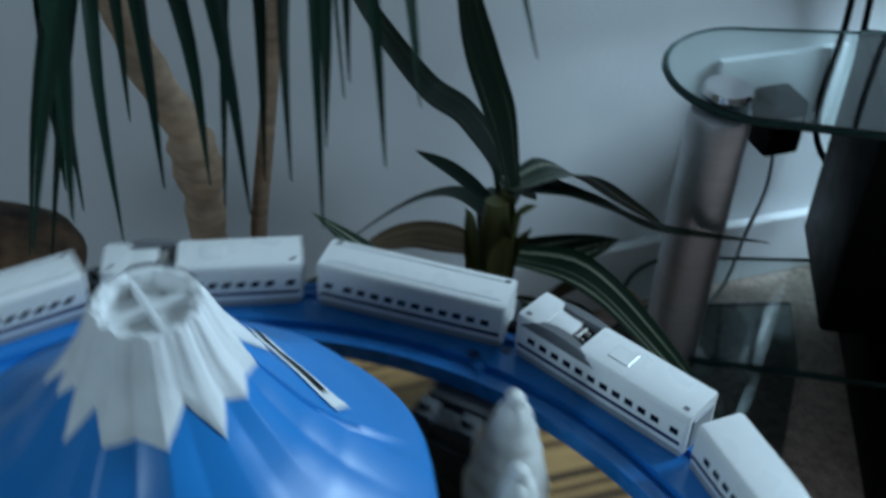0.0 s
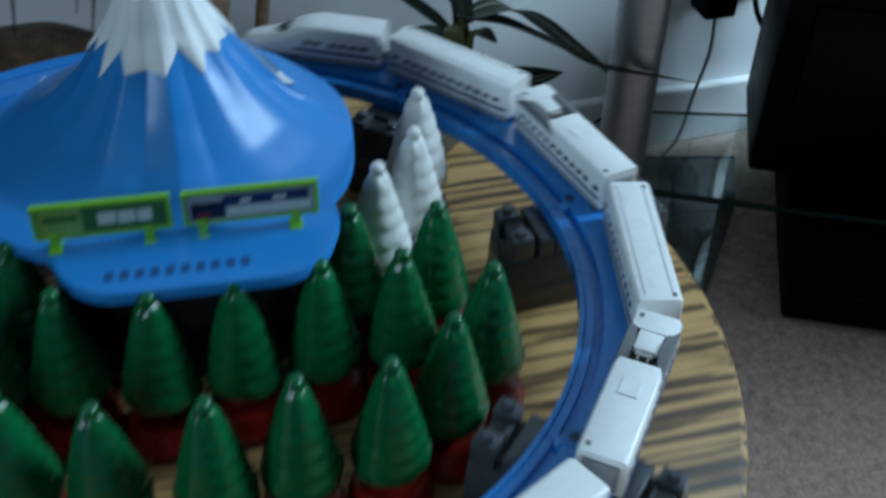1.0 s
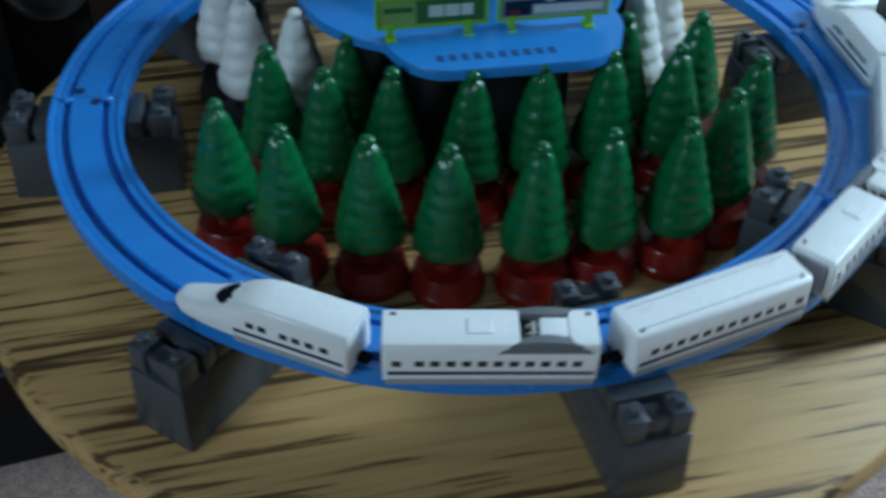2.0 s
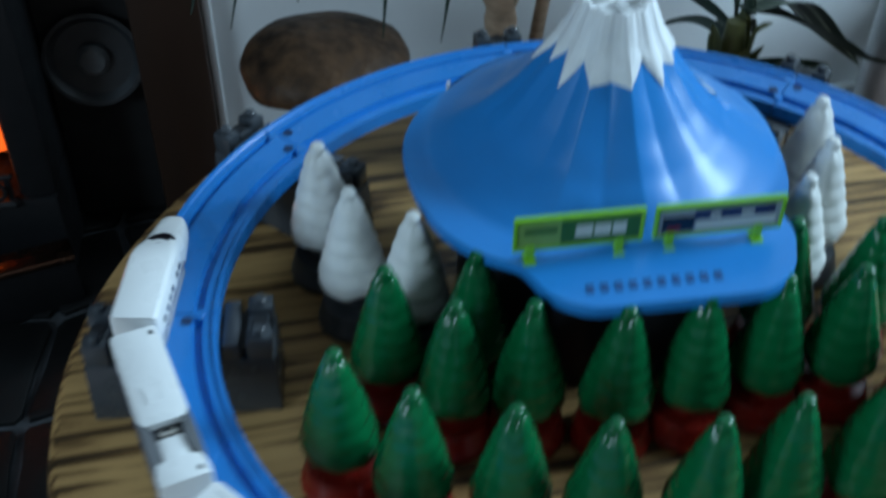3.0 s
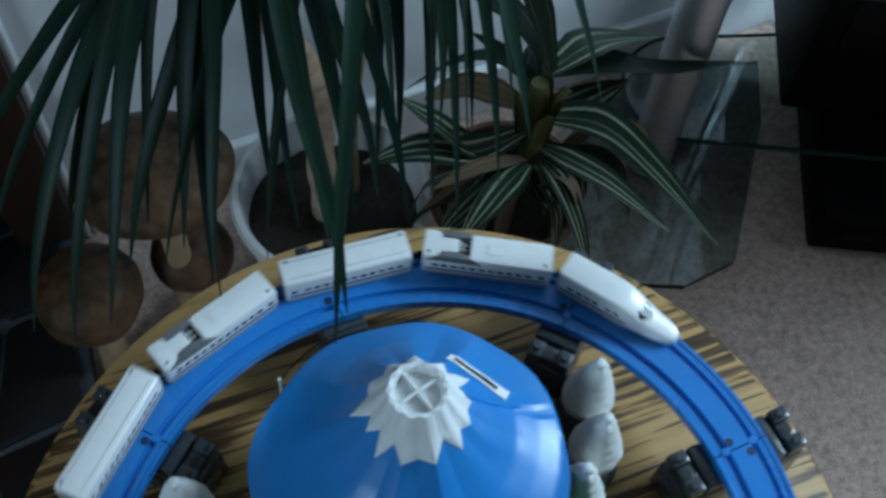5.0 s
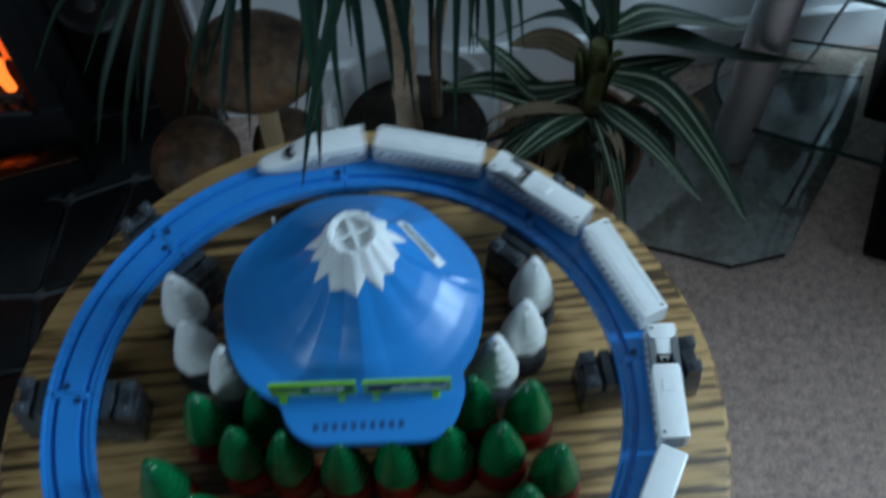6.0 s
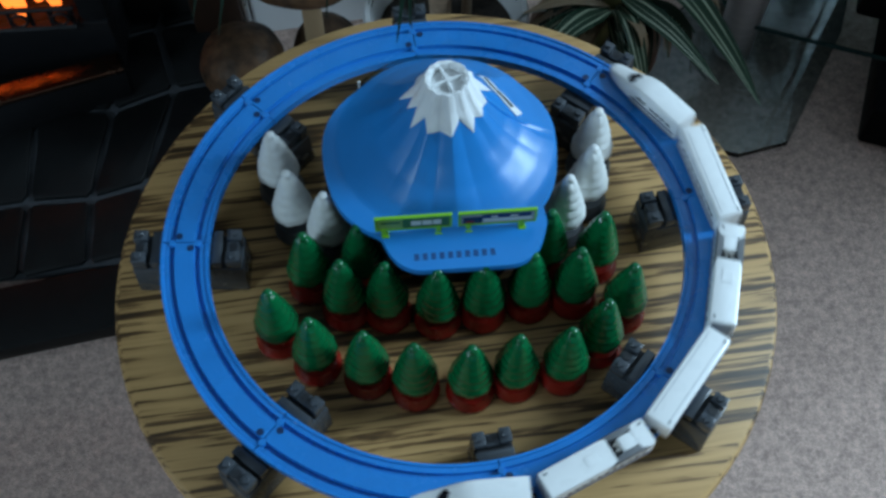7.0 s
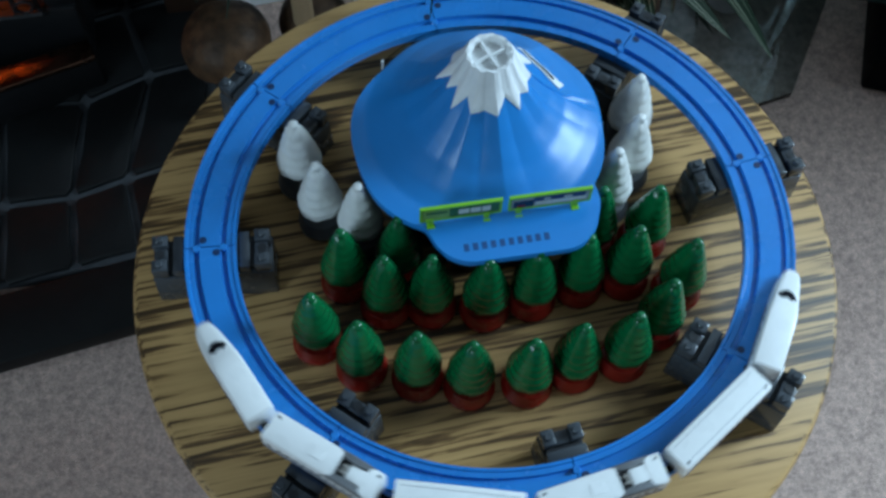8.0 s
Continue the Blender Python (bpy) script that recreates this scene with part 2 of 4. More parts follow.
def part(name, bm, material, parent, label="", m=None, smooth=True, angle=35):
    ob = new(name, to_mesh(name, bm, material, smooth, angle) if isinstance(bm, bmesh.types.BMesh) else bm)
    ob.parent = parent
    if m is not None:
        ob.matrix_basis = m
    if label:
        ob["label"] = label
    return ob


def thing(name, label, category, m=None, group="", kind=""):
    ob = new(name)
    if m is not None:
        ob.matrix_basis = m
    return tagged(ob, label, category, group, kind)


def structure(name, bm, material, label="", smooth=False, category=""):
    ob = new(name, to_mesh(name, bm, material, smooth))
    return tagged(ob, label, category, kind="structure")


def box(bm, x0, y0, z0, x1, y1, z1, bevel=0.0, seg=2, m=None):
    mm = Matrix.Translation(((x0 + x1) / 2, (y0 + y1) / 2, (z0 + z1) / 2)) @ Matrix.Diagonal((x1 - x0, y1 - y0, z1 - z0, 1))
    r = bmesh.ops.create_cube(bm, size=1, matrix=mm)
    vs = r["verts"]
    if bevel:
        es = list({e for v in vs for e in v.link_edges})
        rb = bmesh.ops.bevel(bm, geom=es, offset=bevel, segments=seg, affect="EDGES", profile=0.5)
        vs = list({v for f in rb["faces"] for v in f.verts} | {v for v in vs if v.is_valid})
    if m is not None:
        bmesh.ops.transform(bm, matrix=m, verts=[v for v in vs if v.is_valid])
    return bm


def nb():
    return bmesh.new()


def lathe(profile, seg=28, cap=True):
    """A turned solid from (radius, z) pairs, from its foot up."""
    bm = nb()
    rings = []
    for r, z in profile:
        rings.append([bm.verts.new((r * math.cos(2 * math.pi * i / seg), r * math.sin(2 * math.pi * i / seg), z)) for i in range(seg)])
    for a, b in zip(rings, rings[1:]):
        for i in range(seg):
            bm.faces.new((a[i], a[(i + 1) % seg], b[(i + 1) % seg], b[i]))
    if cap:
        bm.faces.new(rings[0][::-1])
        bm.faces.new(rings[-1])
    return bm


def tube(points, radii, seg=10):
    """A tapered tube along points."""
    bm = nb()
    rings = []
    pts = [Vector(p) for p in points]
    for i, p in enumerate(pts):
        d = (pts[min(i + 1, len(pts) - 1)] - pts[max(i - 1, 0)]).normalized()
        a = d.cross(Vector((0.31, 0.9, 0.28))).normalized()
        b = d.cross(a)
        r = radii[i] if isinstance(radii, (list, tuple)) else radii
        rings.append([bm.verts.new(p + r * (math.cos(2 * math.pi * k / seg) * a + math.sin(2 * math.pi * k / seg) * b)) for k in range(seg)])
    for a, b in zip(rings, rings[1:]):
        for k in range(seg):
            bm.faces.new((a[k], a[(k + 1) % seg], b[(k + 1) % seg], b[k]))
    bm.faces.new(rings[0][::-1])
    bm.faces.new(rings[-1])
    return bm


def smooth_path(points, n=14):
    """Points on a soft curve (Catmull-Rom) through the given ones."""
    p = [Vector(q) for q in points]
    p = [2 * p[0] - p[1]] + p + [2 * p[-1] - p[-2]]
    out = []
    for i in range(1, len(p) - 2):
        for k in range(n):
            t = k / n
            out.append(0.5 * ((2 * p[i]) + (p[i + 1] - p[i - 1]) * t + (2 * p[i - 1] - 5 * p[i] + 4 * p[i + 1] - p[i + 2]) * t * t
                              + (3 * p[i] - p[i - 1] - 3 * p[i + 1] + p[i + 2]) * t ** 3))
    out.append(p[-2])
    return out


def blade(points, width, fold=0.25, twist=0.0, n=7, thick=0.0006, base=0.35, taper=2.2):
    """A folded leaf along a curve: narrow at its foot, widest at a third, with a pointed tip. Closed, with uv along it."""
    path = smooth_path(points, n)
    bm = nb()
    uv = bm.loops.layers.uv.new("uv")
    rows = []
    N = len(path) - 1
    way = path[-1] - path[0]
    flat = Vector((way.y, -way.x, 0)).normalized()
    for i, p in enumerate(path):
        s = i / N
        d = (path[min(i + 1, N)] - path[max(i - 1, 0)]).normalized()
        side = flat - flat.dot(d) * d
        side.normalize()
        side = Matrix.Rotation(radians(twist) * (0.4 + 0.6 * s), 3, d) @ side
        up = side.cross(d)
        w = width / 2 * (base + (1 - base) * min(1, s / 0.3)) * (1 - max(0, (s - 0.45) / 0.55) ** taper) + 0.0004
        rows.append([bm.verts.new(p - w * side + fold * w * up), bm.verts.new(p), bm.verts.new(p + w * side + fold * w * up), bm.verts.new(p - thick * up)])
    us = (0.0, 0.5, 1.0, 0.5)
    for i in range(N):
        a, b = rows[i], rows[i + 1]
        for j, k in ((0, 1), (1, 2), (2, 3), (3, 0)):
            f = bm.faces.new((a[j], a[k], b[k], b[j]))
            for lo, (u, v) in zip(f.loops, ((us[j], i / N), (us[k], i / N), (us[k], (i + 1) / N), (us[j], (i + 1) / N))):
                lo[uv].uv = (u, v)
    bm.faces.new(rows[0])
    bm.faces.new(rows[-1][::-1])
    return bm


# ---------------- plan ----------------
CX, CY = 0.0131, 0.0097          # centre of the table and of the track
FLOOR, TOP, RAIL = 0.08, 0.492, 0.549
TRACK_A, TRACK_B = 0.2200, 0.2137  # half axes of the track's middle line
WALL_TURN = 5.4


def structure_room():
    bm = nb()
    box(bm, -2.4, -2.4, FLOOR - 0.1, 2.4, 2.4, FLOOR)
    structure("floor", bm, M_CARPET, "grey beige cut-pile carpet", category="carpet")
    bm = nb()
    box(bm, -2.4, -2.4, 2.45, 2.4, 2.4, 2.55)
    structure("ceiling", bm, M_CEIL, "unseen ceiling, darkened to bounce less light")
    # far wall, slightly turned against the table
    m = pose(-0.2, 0.632, 0, 0, 0, WALL_TURN)
    bm = nb()
    box(bm, -0.015, 0, FLOOR, 2.8, 0.12, 2.45, m=m)
    structure("wall_north", bm, M_WALL, "pale grey-white painted wall")
    bm = nb()
    box(bm, -0.012, -0.014, FLOOR, 2.8, -0.0005, FLOOR + 0.085, 0.004, m=m)
    structure("baseboard", bm, M_TRIM, "white gloss skirting board")
    # wall over and behind the fireplace
    bm = nb()
    box(bm, -2.4, 1.05, FLOOR, -0.2, 1.17, 2.45)
    structure("wall_fireplace_back", bm, M_BLACKMATT, "sooty dark back wall of the fireplace")
    # from here on the room's sides are dark only to limit bounced light
    bm = nb()
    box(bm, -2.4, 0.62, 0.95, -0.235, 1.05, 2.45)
    structure("chimney_breast", bm, M_ROOM, "chimney breast, darkened to bounce less light")
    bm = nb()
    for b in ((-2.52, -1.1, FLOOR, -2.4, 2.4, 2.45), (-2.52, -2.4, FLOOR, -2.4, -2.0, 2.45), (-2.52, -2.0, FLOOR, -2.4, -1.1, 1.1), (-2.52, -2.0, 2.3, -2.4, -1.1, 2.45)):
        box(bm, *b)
    structure("wall_west", bm, M_ROOM, "unseen wall with a window opening, darkened to bounce less light")
    # unseen east wall with a window opening, in the same darkened colour
    bm = nb()
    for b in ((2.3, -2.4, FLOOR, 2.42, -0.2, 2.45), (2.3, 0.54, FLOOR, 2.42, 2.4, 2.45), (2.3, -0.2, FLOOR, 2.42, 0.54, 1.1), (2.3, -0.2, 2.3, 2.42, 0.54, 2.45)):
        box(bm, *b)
    structure("wall_east", bm, M_ROOM, "unseen wall with a window opening, darkened to bounce less light")
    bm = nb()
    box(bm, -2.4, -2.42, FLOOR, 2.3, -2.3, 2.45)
    structure("wall_south", bm, M_ROOM, "unseen wall, darkened to bounce less light")


structure_room()


# ---------------- table ----------------
def round_table():
    t = thing("round_table", "round light oak side table with bold dark grain", "table", pose(CX, CY, FLOOR))
    R, h = 0.2925, TOP - FLOOR
    prof = [(0.0005, h - 0.026), (R - 0.012, h - 0.026), (R - 0.004, h - 0.022), (R, h - 0.016), (R, h - 0.008), (R - 0.0015, h - 0.003), (R - 0.006, h), (0.0005, h)]
    part("tabletop", lathe(prof, 128), M_OAK, t)
    bm = lathe([(R - 0.075, h - 0.085), (R - 0.06, h - 0.085), (R - 0.06, h - 0.026), (R - 0.075, h - 0.026)], 96, cap=False)
    part("apron", bm, M_BROWNWOOD, t, "dark wooden apron")
    for a in (45, 135, 225, 315):
        c, s = math.cos(radians(a)) * 0.19, math.sin(radians(a)) * 0.19
        bm = lathe([(0.012, 0), (0.015, 0.02), (0.017, 0.2), (0.021, h - 0.1), (0.021, h - 0.026)], 16)
        part("leg", bm, M_BROWNWOOD, t, "dark turned wooden leg", pose(c, s, 0))


round_table()


# ---------------- track ----------------
JOINTS = (7.5, 48.0, 93.5, 136.2, 176.0, 227.3, 277.0, 319.7)


def on_track(a, off=0.0):
    c, s = math.cos(radians(a)), math.sin(radians(a))
    return CX + (TRACK_A + off) * c, CY + (TRACK_B + off) * s


def toy_track():
    t = thing("toy_train_track", "closed ring of blue plastic toy railway track on grey piers", "toy track")
    w = 0.01975
    # across the track: offset from its middle line and height over the rail's top
    sec = [(-w, -0.009), (-w, 0.0), (-w + 0.0022, 0.0), (-w + 0.003, -0.0012), (-0.0128, -0.0012), (-0.0122, -0.0040), (-0.0086, -0.0040), (-0.0080, 0.0),
           (0.0080, 0.0), (0.0086, -0.0040), (0.0122, -0.0040), (0.0128, -0.0012), (w - 0.003, -0.0012), (w - 0.0022, 0.0), (w, 0.0), (w, -0.009)]
    for a0, a1 in zip(JOINTS, JOINTS[1:] + (JOINTS[0] + 360,)):
        bm = nb()
        rings = []
        n = 26
        for i in range(n + 1):
            a = a0 + 0.12 + (a1 - a0 - 0.24) * i / n
            rings.append([bm.verts.new((*on_track(a, o), RAIL + z)) for o, z in sec])
        for p, q in zip(rings, rings[1:]):
            for k in range(len(sec)):
                k2 = (k + 1) % len(sec)
                bm.faces.new((p[k], p[k2], q[k2], q[k]))
        bm.faces.new(rings[0][::-1])
        bm.faces.new(rings[-1])
        piece = part("track_piece", bm, M_BLUE, t)
        # joint: socket holes as discs of shaded blue, and the raised tongue over the seam
        for da, off in ((1.5, -0.0052), (-1.5, 0.0052)):
            x, y = on_track(a0 + da, off)
            part("socket_hole", lathe([(0.0029, 0), (0.0029, 0.0005)], 16), M_SOCKET, piece, m=pose(x, y, RAIL - 0.0001))
        x, y = on_track(a0 + 0.2, 0.0105)
        part("lug", lathe([(0.0032, 0), (0.0032, 0.0034), (0.0026, 0.0042)], 14), M_BLUE, piece, m=pose(x, y, RAIL - 0.004))
        x, y = on_track(a0 + 0.2, -0.0105)
        part("lug", lathe([(0.0032, 0), (0.0032, 0.0034), (0.0026, 0.0042)], 14), M_BLUE, piece, m=pose(x, y, RAIL - 0.004))


toy_track()


def pier():
    """A block pier across the track, its radial way along x, its foot at z = 0."""
    p = thing("track_pier", "dark grey plastic block pier under the blue track", "pier", group="piers of the track")
    h = RAIL - 0.009 - TOP
    bm = nb()
    box(bm, -0.048, -0.0175, 0, 0.048, 0.0175, h - 0.010, 0.0015)
    for v in bm.verts:  # it narrows upwards
        f = 1.0 - 0.10 * (v.co.z / h)
        v.co.x *= 1.0 - 0.03 * (v.co.z / h)
        v.co.y *= f
    part("block", bm, M_PIER, p)
    bm = nb()
    box(bm, -0.0205, -0.0155, h - 0.0105, 0.0205, 0.0155, h, 0.001)
    part("saddle", bm, M_PIER, p)
    for sx in (-1, 1):
        bm = nb()
        box(bm, 0.0215, -0.0155, h - 0.0105, 0.030, 0.0155, h + 0.001, 0.001)
        box(bm, 0.0335, -0.0155, h - 0.0105, 0.046, -0.0055, h + 0.004, 0.0012)
        box(bm, 0.0335, 0.0055, h - 0.0105, 0.046, 0.0155, h + 0.004, 0.0012)
        box(bm, 0.0335, -0.0055, h - 0.0105, 0.044, 0.0055, h + 0.0005, 0.0008)
        cap = part("clip_block", bm, M_PIER, p, m=Matrix.Diagonal((sx, 1, 1, 1)))
        for y in (-0.0105, 0.0105):
            part("stud", lathe([(0.0032, 0), (0.0032, 0.0028), (0.0026, 0.0034)], 14), M_PIER, cap, m=pose(0.0398, y, h + 0.004))
        # hole as a flat disc, its inner shade put into the colour
        part("socket", lathe([(0.0036, 0), (0.0036, 0.0008)], 14), M_HOLE, cap, m=pose(0.0398, 0, h + 0.0004))
        # slot as a thin strip in the same shade colour
        bm = nb()
        box(bm, 0.0302, -0.0135, h - 0.006, 0.0333, 0.0135, h - 0.0045)
        part("slot", bm, M_HOLE, cap)
    return p


first = pier()
for i, a in enumerate(JOINTS):
    x, y = on_track(a)
    m = pose(x, y, TOP, 0, 0, a)
    if i == 0:
        first.matrix_basis = m
    else:
        copy_thing(first, m)


# ---------------- little trees ----------------
def toy_tree(name, cone_mat, base_mat, label, base_label, H=0.094, zb=0.0258, full=1.0, tiers=6, relief=1.3):
    t = thing(name, label, "toy tree", group="toy trees inside the track")
    prof = [(0.0195, 0), (0.0205, 0.0015), (0.0205, 0.006), (0.0192, 0.0075), (0.0182, 0.0150), (0.0168, 0.0172), (0.009, 0.0180), (0.008, zb + 0.001)]
    part("base", lathe(prof, 32), base_mat, t, base_label)
    cone = [(0.003, zb), (0.010, zb + 0.0006), (0.0158, zb + 0.0026), (0.0186, zb + 0.0062)]
    z0, z1 = zb + 0.0085, H - 0.0060
    for k in range(tiers):
        for u, jut in ((0.0, -0.0001), (0.18, 0.0004), (0.4, 0.0006), (0.62, 0.0004), (0.84, 0.0001)):
            s = (k + u) / tiers
            r = 0.0186 * full * (1 - s) ** 0.83 + 0.0042 * s
            cone.append((r + relief * jut * (1 - 0.45 * s), z0 + (z1 - z0) * s))
    cone += [(0.0034, z1), (0.0040, z1 + 0.0014), (0.0040, H - 0.0022), (0.0030, H - 0.0006), (0.0012, H)]
    bm = lathe(cone, 36)
    for v in bm.verts:  # boughs: a soft wavy outline
        a = math.atan2(v.co.y, v.co.x)
        s = (v.co.z - 0.02) / (H - 0.02)
        f = 1 + (0.020 * math.sin(9 * a + 22 * s) + 0.045 * noise.noise(v.co * 95)) * max(0, 1 - s)
        v.co.x *= f
        v.co.y *= f
        if 0.1 < s < 0.93:
            v.co.z += 0.0011 * math.sin(a * 2 + 5 * s) + 0.0006 * math.sin(5 * a)
    part("cone", bm, cone_mat, t, angle=60)
    return t


GREEN = [(-0.105, 0.004), (-0.076, -0.023), (-0.040, -0.028), (0.002, -0.037), (0.041, -0.034), (0.081, -0.028), (0.120, -0.027), (-0.060, 0.009),
         (0.100, 0.010), (0.143, 0.005), (-0.133, -0.045), (-0.102, -0.072), (-0.060, -0.087), (-0.021, -0.100), (0.024, -0.105), (0.062, -0.099),
         (0.103, -0.096), (0.135, -0.074), (0.160, -0.044)]
WHITE = [(-0.130, 0.104), (-0.117, 0.064), (-0.087, 0.041), (0.152, 0.107), (0.143, 0.070), (0.119, 0.042)]
rng = random.Random(4)
proto = toy_tree("toy_fir_tree", M_GREEN, M_RED, "glossy green plastic fir tree on a red round base", "red plastic base")
for i, (x, y) in enumerate(GREEN):
    m = pose(x, y, TOP, 0, 0, rng.uniform(0, 360))
    if i == 0:
        proto.matrix_basis = m
    else:
        copy_thing(proto, m)
proto = toy_tree("toy_snow_tree", M_WHITE_TREE, M_GREYBASE, "white plastic snow-covered fir tree on a dark grey base", "dark grey base", 0.094, 0.0280, 0.98, 5, 1.9)
for i, (x, y) in enumerate(WHITE):
    m = pose(x, y, TOP, 0, 0, rng.uniform(0, 360))
    if i == 0:
        proto.matrix_basis = m
    else:
        copy_thing(proto, m)


# ---------------- mountain ----------------
AX, AY = 0.019, 0.087            # the mountain's axis
PROFILE = ((0.0170, 0.670), (0.0235, 0.654), (0.034, 0.637), (0.0475, 0.619), (0.0615, 0.605), (0.078, 0.5945), (0.092, 0.588), (0.11, 0.5865), (0.2, 0.5865))
RIDGES = 13


def ridge_set():
    """Uneven radial ridges: angle, strength and how far down each one runs."""
    rnd = random.Random(17)
    return [(2 * math.pi * (k + rnd.uniform(-0.2, 0.2)) / RIDGES - 0.1, rnd.choice((0.25, 0.6, 1.0, 1.3)), rnd.uniform(0.056, 0.098)) for k in range(RIDGES)]


RIDGE = ridge_set()


def height(d):
    for (d0, z0), (d1, z1) in zip(PROFILE, PROFILE[1:]):
        if d <= d1:
            s = max(0.0, (d - d0) / (d1 - d0))
            return z0 + (z1 - z0) * s
    return PROFILE[-1][1]


def folds(a, d):
    """Radial folds of the slopes, none at the crater and at the rim."""
    a = a % (2 * math.pi)
    total = 0.0
    for k in range(RIDGES):
        a0, p0, r0 = RIDGE[k]
        a1, p1, r1 = RIDGE[(k + 1) % RIDGES]
        if k == RIDGES - 1:
            a1 += 2 * math.pi
        for turn in (0, 2 * math.pi):
            if a0 <= a + turn < a1:
                u = (a + turn - a0) / (a1 - a0)
                up0 = p0 * max(0.0, 1 - 2.1 * u) * max(0.0, min(1.0, (r0 - d) / 0.034))
                up1 = p1 * max(0.0, 1 - 2.1 * (1 - u)) * max(0.0, min(1.0, (r1 - d) / 0.034))
                total = up0 + up1
    k = max(0.0, min(1.0, (d - 0.0162) / 0.016))
    soft = noise.noise(Vector((2.6 * math.cos(a), 2.6 * math.sin(a), d * 16)))
    return k * (0.0036 * total - 0.0010) * max(0.0, min(1.0, (0.1 - d) / 0.02)) + 0.0015 * soft * k * max(0.0, min(1.0, (0.092 - d) / 0.03))


def rim(a):
    """How far the mountain's skirt reaches from its axis: a wavy round with a square forecourt towards -y."""
    c, s = math.cos(a), math.sin(a)
    lo, hi = 0.0, 0.2
    for _ in range(22):
        d = (lo + hi) / 2
        x, y = AX + d * c, AY + d * s
        inround = ((x - 0.0125) / 0.099) ** 2 + ((y - 0.0745) / 0.0935) ** 2 <= 1 + 0.03 * math.sin(7 * a)
        px, py = abs(x - 0.026), -(y + 0.0)
        hw = 0.055 + 0.013 * max(0.0, min(1.0, (y + 0.036) / 0.036))
        incourt = py <= 0.036 and px <= hw and y < 0.012 and ((max(0, px - hw + 0.02)) ** 2 + (max(0, py - 0.016)) ** 2) <= 0.02 ** 2
        if inround or incourt:
            lo = d
        else:
            hi = d
    return lo


def mountain():
    t = thing("toy_mountain", "blue plastic snow-capped toy mountain with a square forecourt", "toy mountain")
    na, nr = 300, 34
    reach = [rim(2 * math.pi * i / na) for i in range(na)]
    for _ in range(2):
        reach = [(reach[i - 1] + 2 * reach[i] + reach[(i + 1) % na]) / 4 for i in range(na)]
    bm = nb()
    rings = []
    for j in range(nr + 1):
        ring = []
        for i in range(na):
            a = 2 * math.pi * i / na
            s = j / nr
            d = 0.0170 + (reach[i] - 0.0170) * s ** 1.15
            sunk = 0.0022 * max(0.0, min(1.0, (0.024 - d) / 0.004))
            ring.append(bm.verts.new((AX + d * math.cos(a), AY + d * math.sin(a), height(d) + folds(a, d) - sunk)))
        rings.append(ring)
    for dz, f in ((-0.0015, 1.006), (-0.006, 1.006), (-0.0065, 0.96)):
        rings.append([bm.verts.new((AX + reach[i] * f * math.cos(2 * math.pi * i / na), AY + reach[i] * f * math.sin(2 * math.pi * i / na), rings[nr][i].co.z + dz)) for i in range(na)])
    for p, q in zip(rings, rings[1:]):
        for i in range(na):
            bm.faces.new((p[i], p[(i + 1) % na], q[(i + 1) % na], q[i]))
    part("slope", bm, M_MTN, t, angle=50)
    # added hidden stand inside the shell, its black standing in for the shade
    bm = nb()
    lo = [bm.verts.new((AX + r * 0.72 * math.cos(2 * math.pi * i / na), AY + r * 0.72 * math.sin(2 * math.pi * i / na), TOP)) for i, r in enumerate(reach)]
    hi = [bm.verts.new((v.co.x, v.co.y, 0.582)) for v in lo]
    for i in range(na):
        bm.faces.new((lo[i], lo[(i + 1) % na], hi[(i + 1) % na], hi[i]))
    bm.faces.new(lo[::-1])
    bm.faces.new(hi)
    part("stand", bm, M_HOLE, t, "added stand under the mountain, black in place of shade")
    # snow cap with jagged lower edge, a tooth on each ridge, and a scalloped crater
    bm = nb()
    per = 14
    n = RIDGES * per
    rnd = random.Random(8)
    tips = [rnd.uniform(0.0305, 0.0395) for _ in range(RIDGES)]
    notch = [rnd.uniform(0.0255, 0.0305) for _ in range(RIDGES)]
    angles = [r[0] for r in RIDGE]
    rims = []
    for k in range(RIDGES):
        before = (angles[k - 1] - (2 * math.pi if k == 0 else 0) + angles[k]) / 2
        after = (angles[(k + 1) % RIDGES] + (2 * math.pi if k == RIDGES - 1 else 0) + angles[k]) / 2
        for i in range(per):
            u = i / per
            a = before + (angles[k] - before) * 2 * u if u < 0.5 else angles[k] + (after - angles[k]) * (2 * u - 1)
            low = notch[k] if u < 0.5 else notch[(k + 1) % RIDGES]
            w = abs(2 * u - 1) ** 0.8
            rims.append((a, tips[k] * (1 - w) + low * w, math.cos(2 * math.pi * u)))
    rings = []
    for j in range(10):
        ring = []
        for i, (a, dmax, lobe) in enumerate(rims):
            d = 0.0168 + (dmax - 0.0168) * j / 9
            flute = (0.0003 - 0.0006 * lobe + 0.0002 * math.sin(i * 1.35)) * (1 - 0.07 * j)
            ring.append(bm.verts.new((AX + (d + flute) * math.cos(a), AY + (d + flute) * math.sin(a), height(d) + folds(a, d) + 0.0024 - 0.0018 * (j == 9) + (0.0005 * lobe if j == 0 else 0))))
        rings.append(ring)
    inner = [bm.verts.new((AX + (0.0143 - 0.0005 * c) * math.cos(a), AY + (0.0143 - 0.0005 * c) * math.sin(a), 0.6717 - 0.0005 * c)) for a, _, c in rims]
    deep = [bm.verts.new((AX + 0.0130 * math.cos(a), AY + 0.0130 * math.sin(a), 0.6655)) for a, _, c in rims]
    rings = [deep, inner] + rings
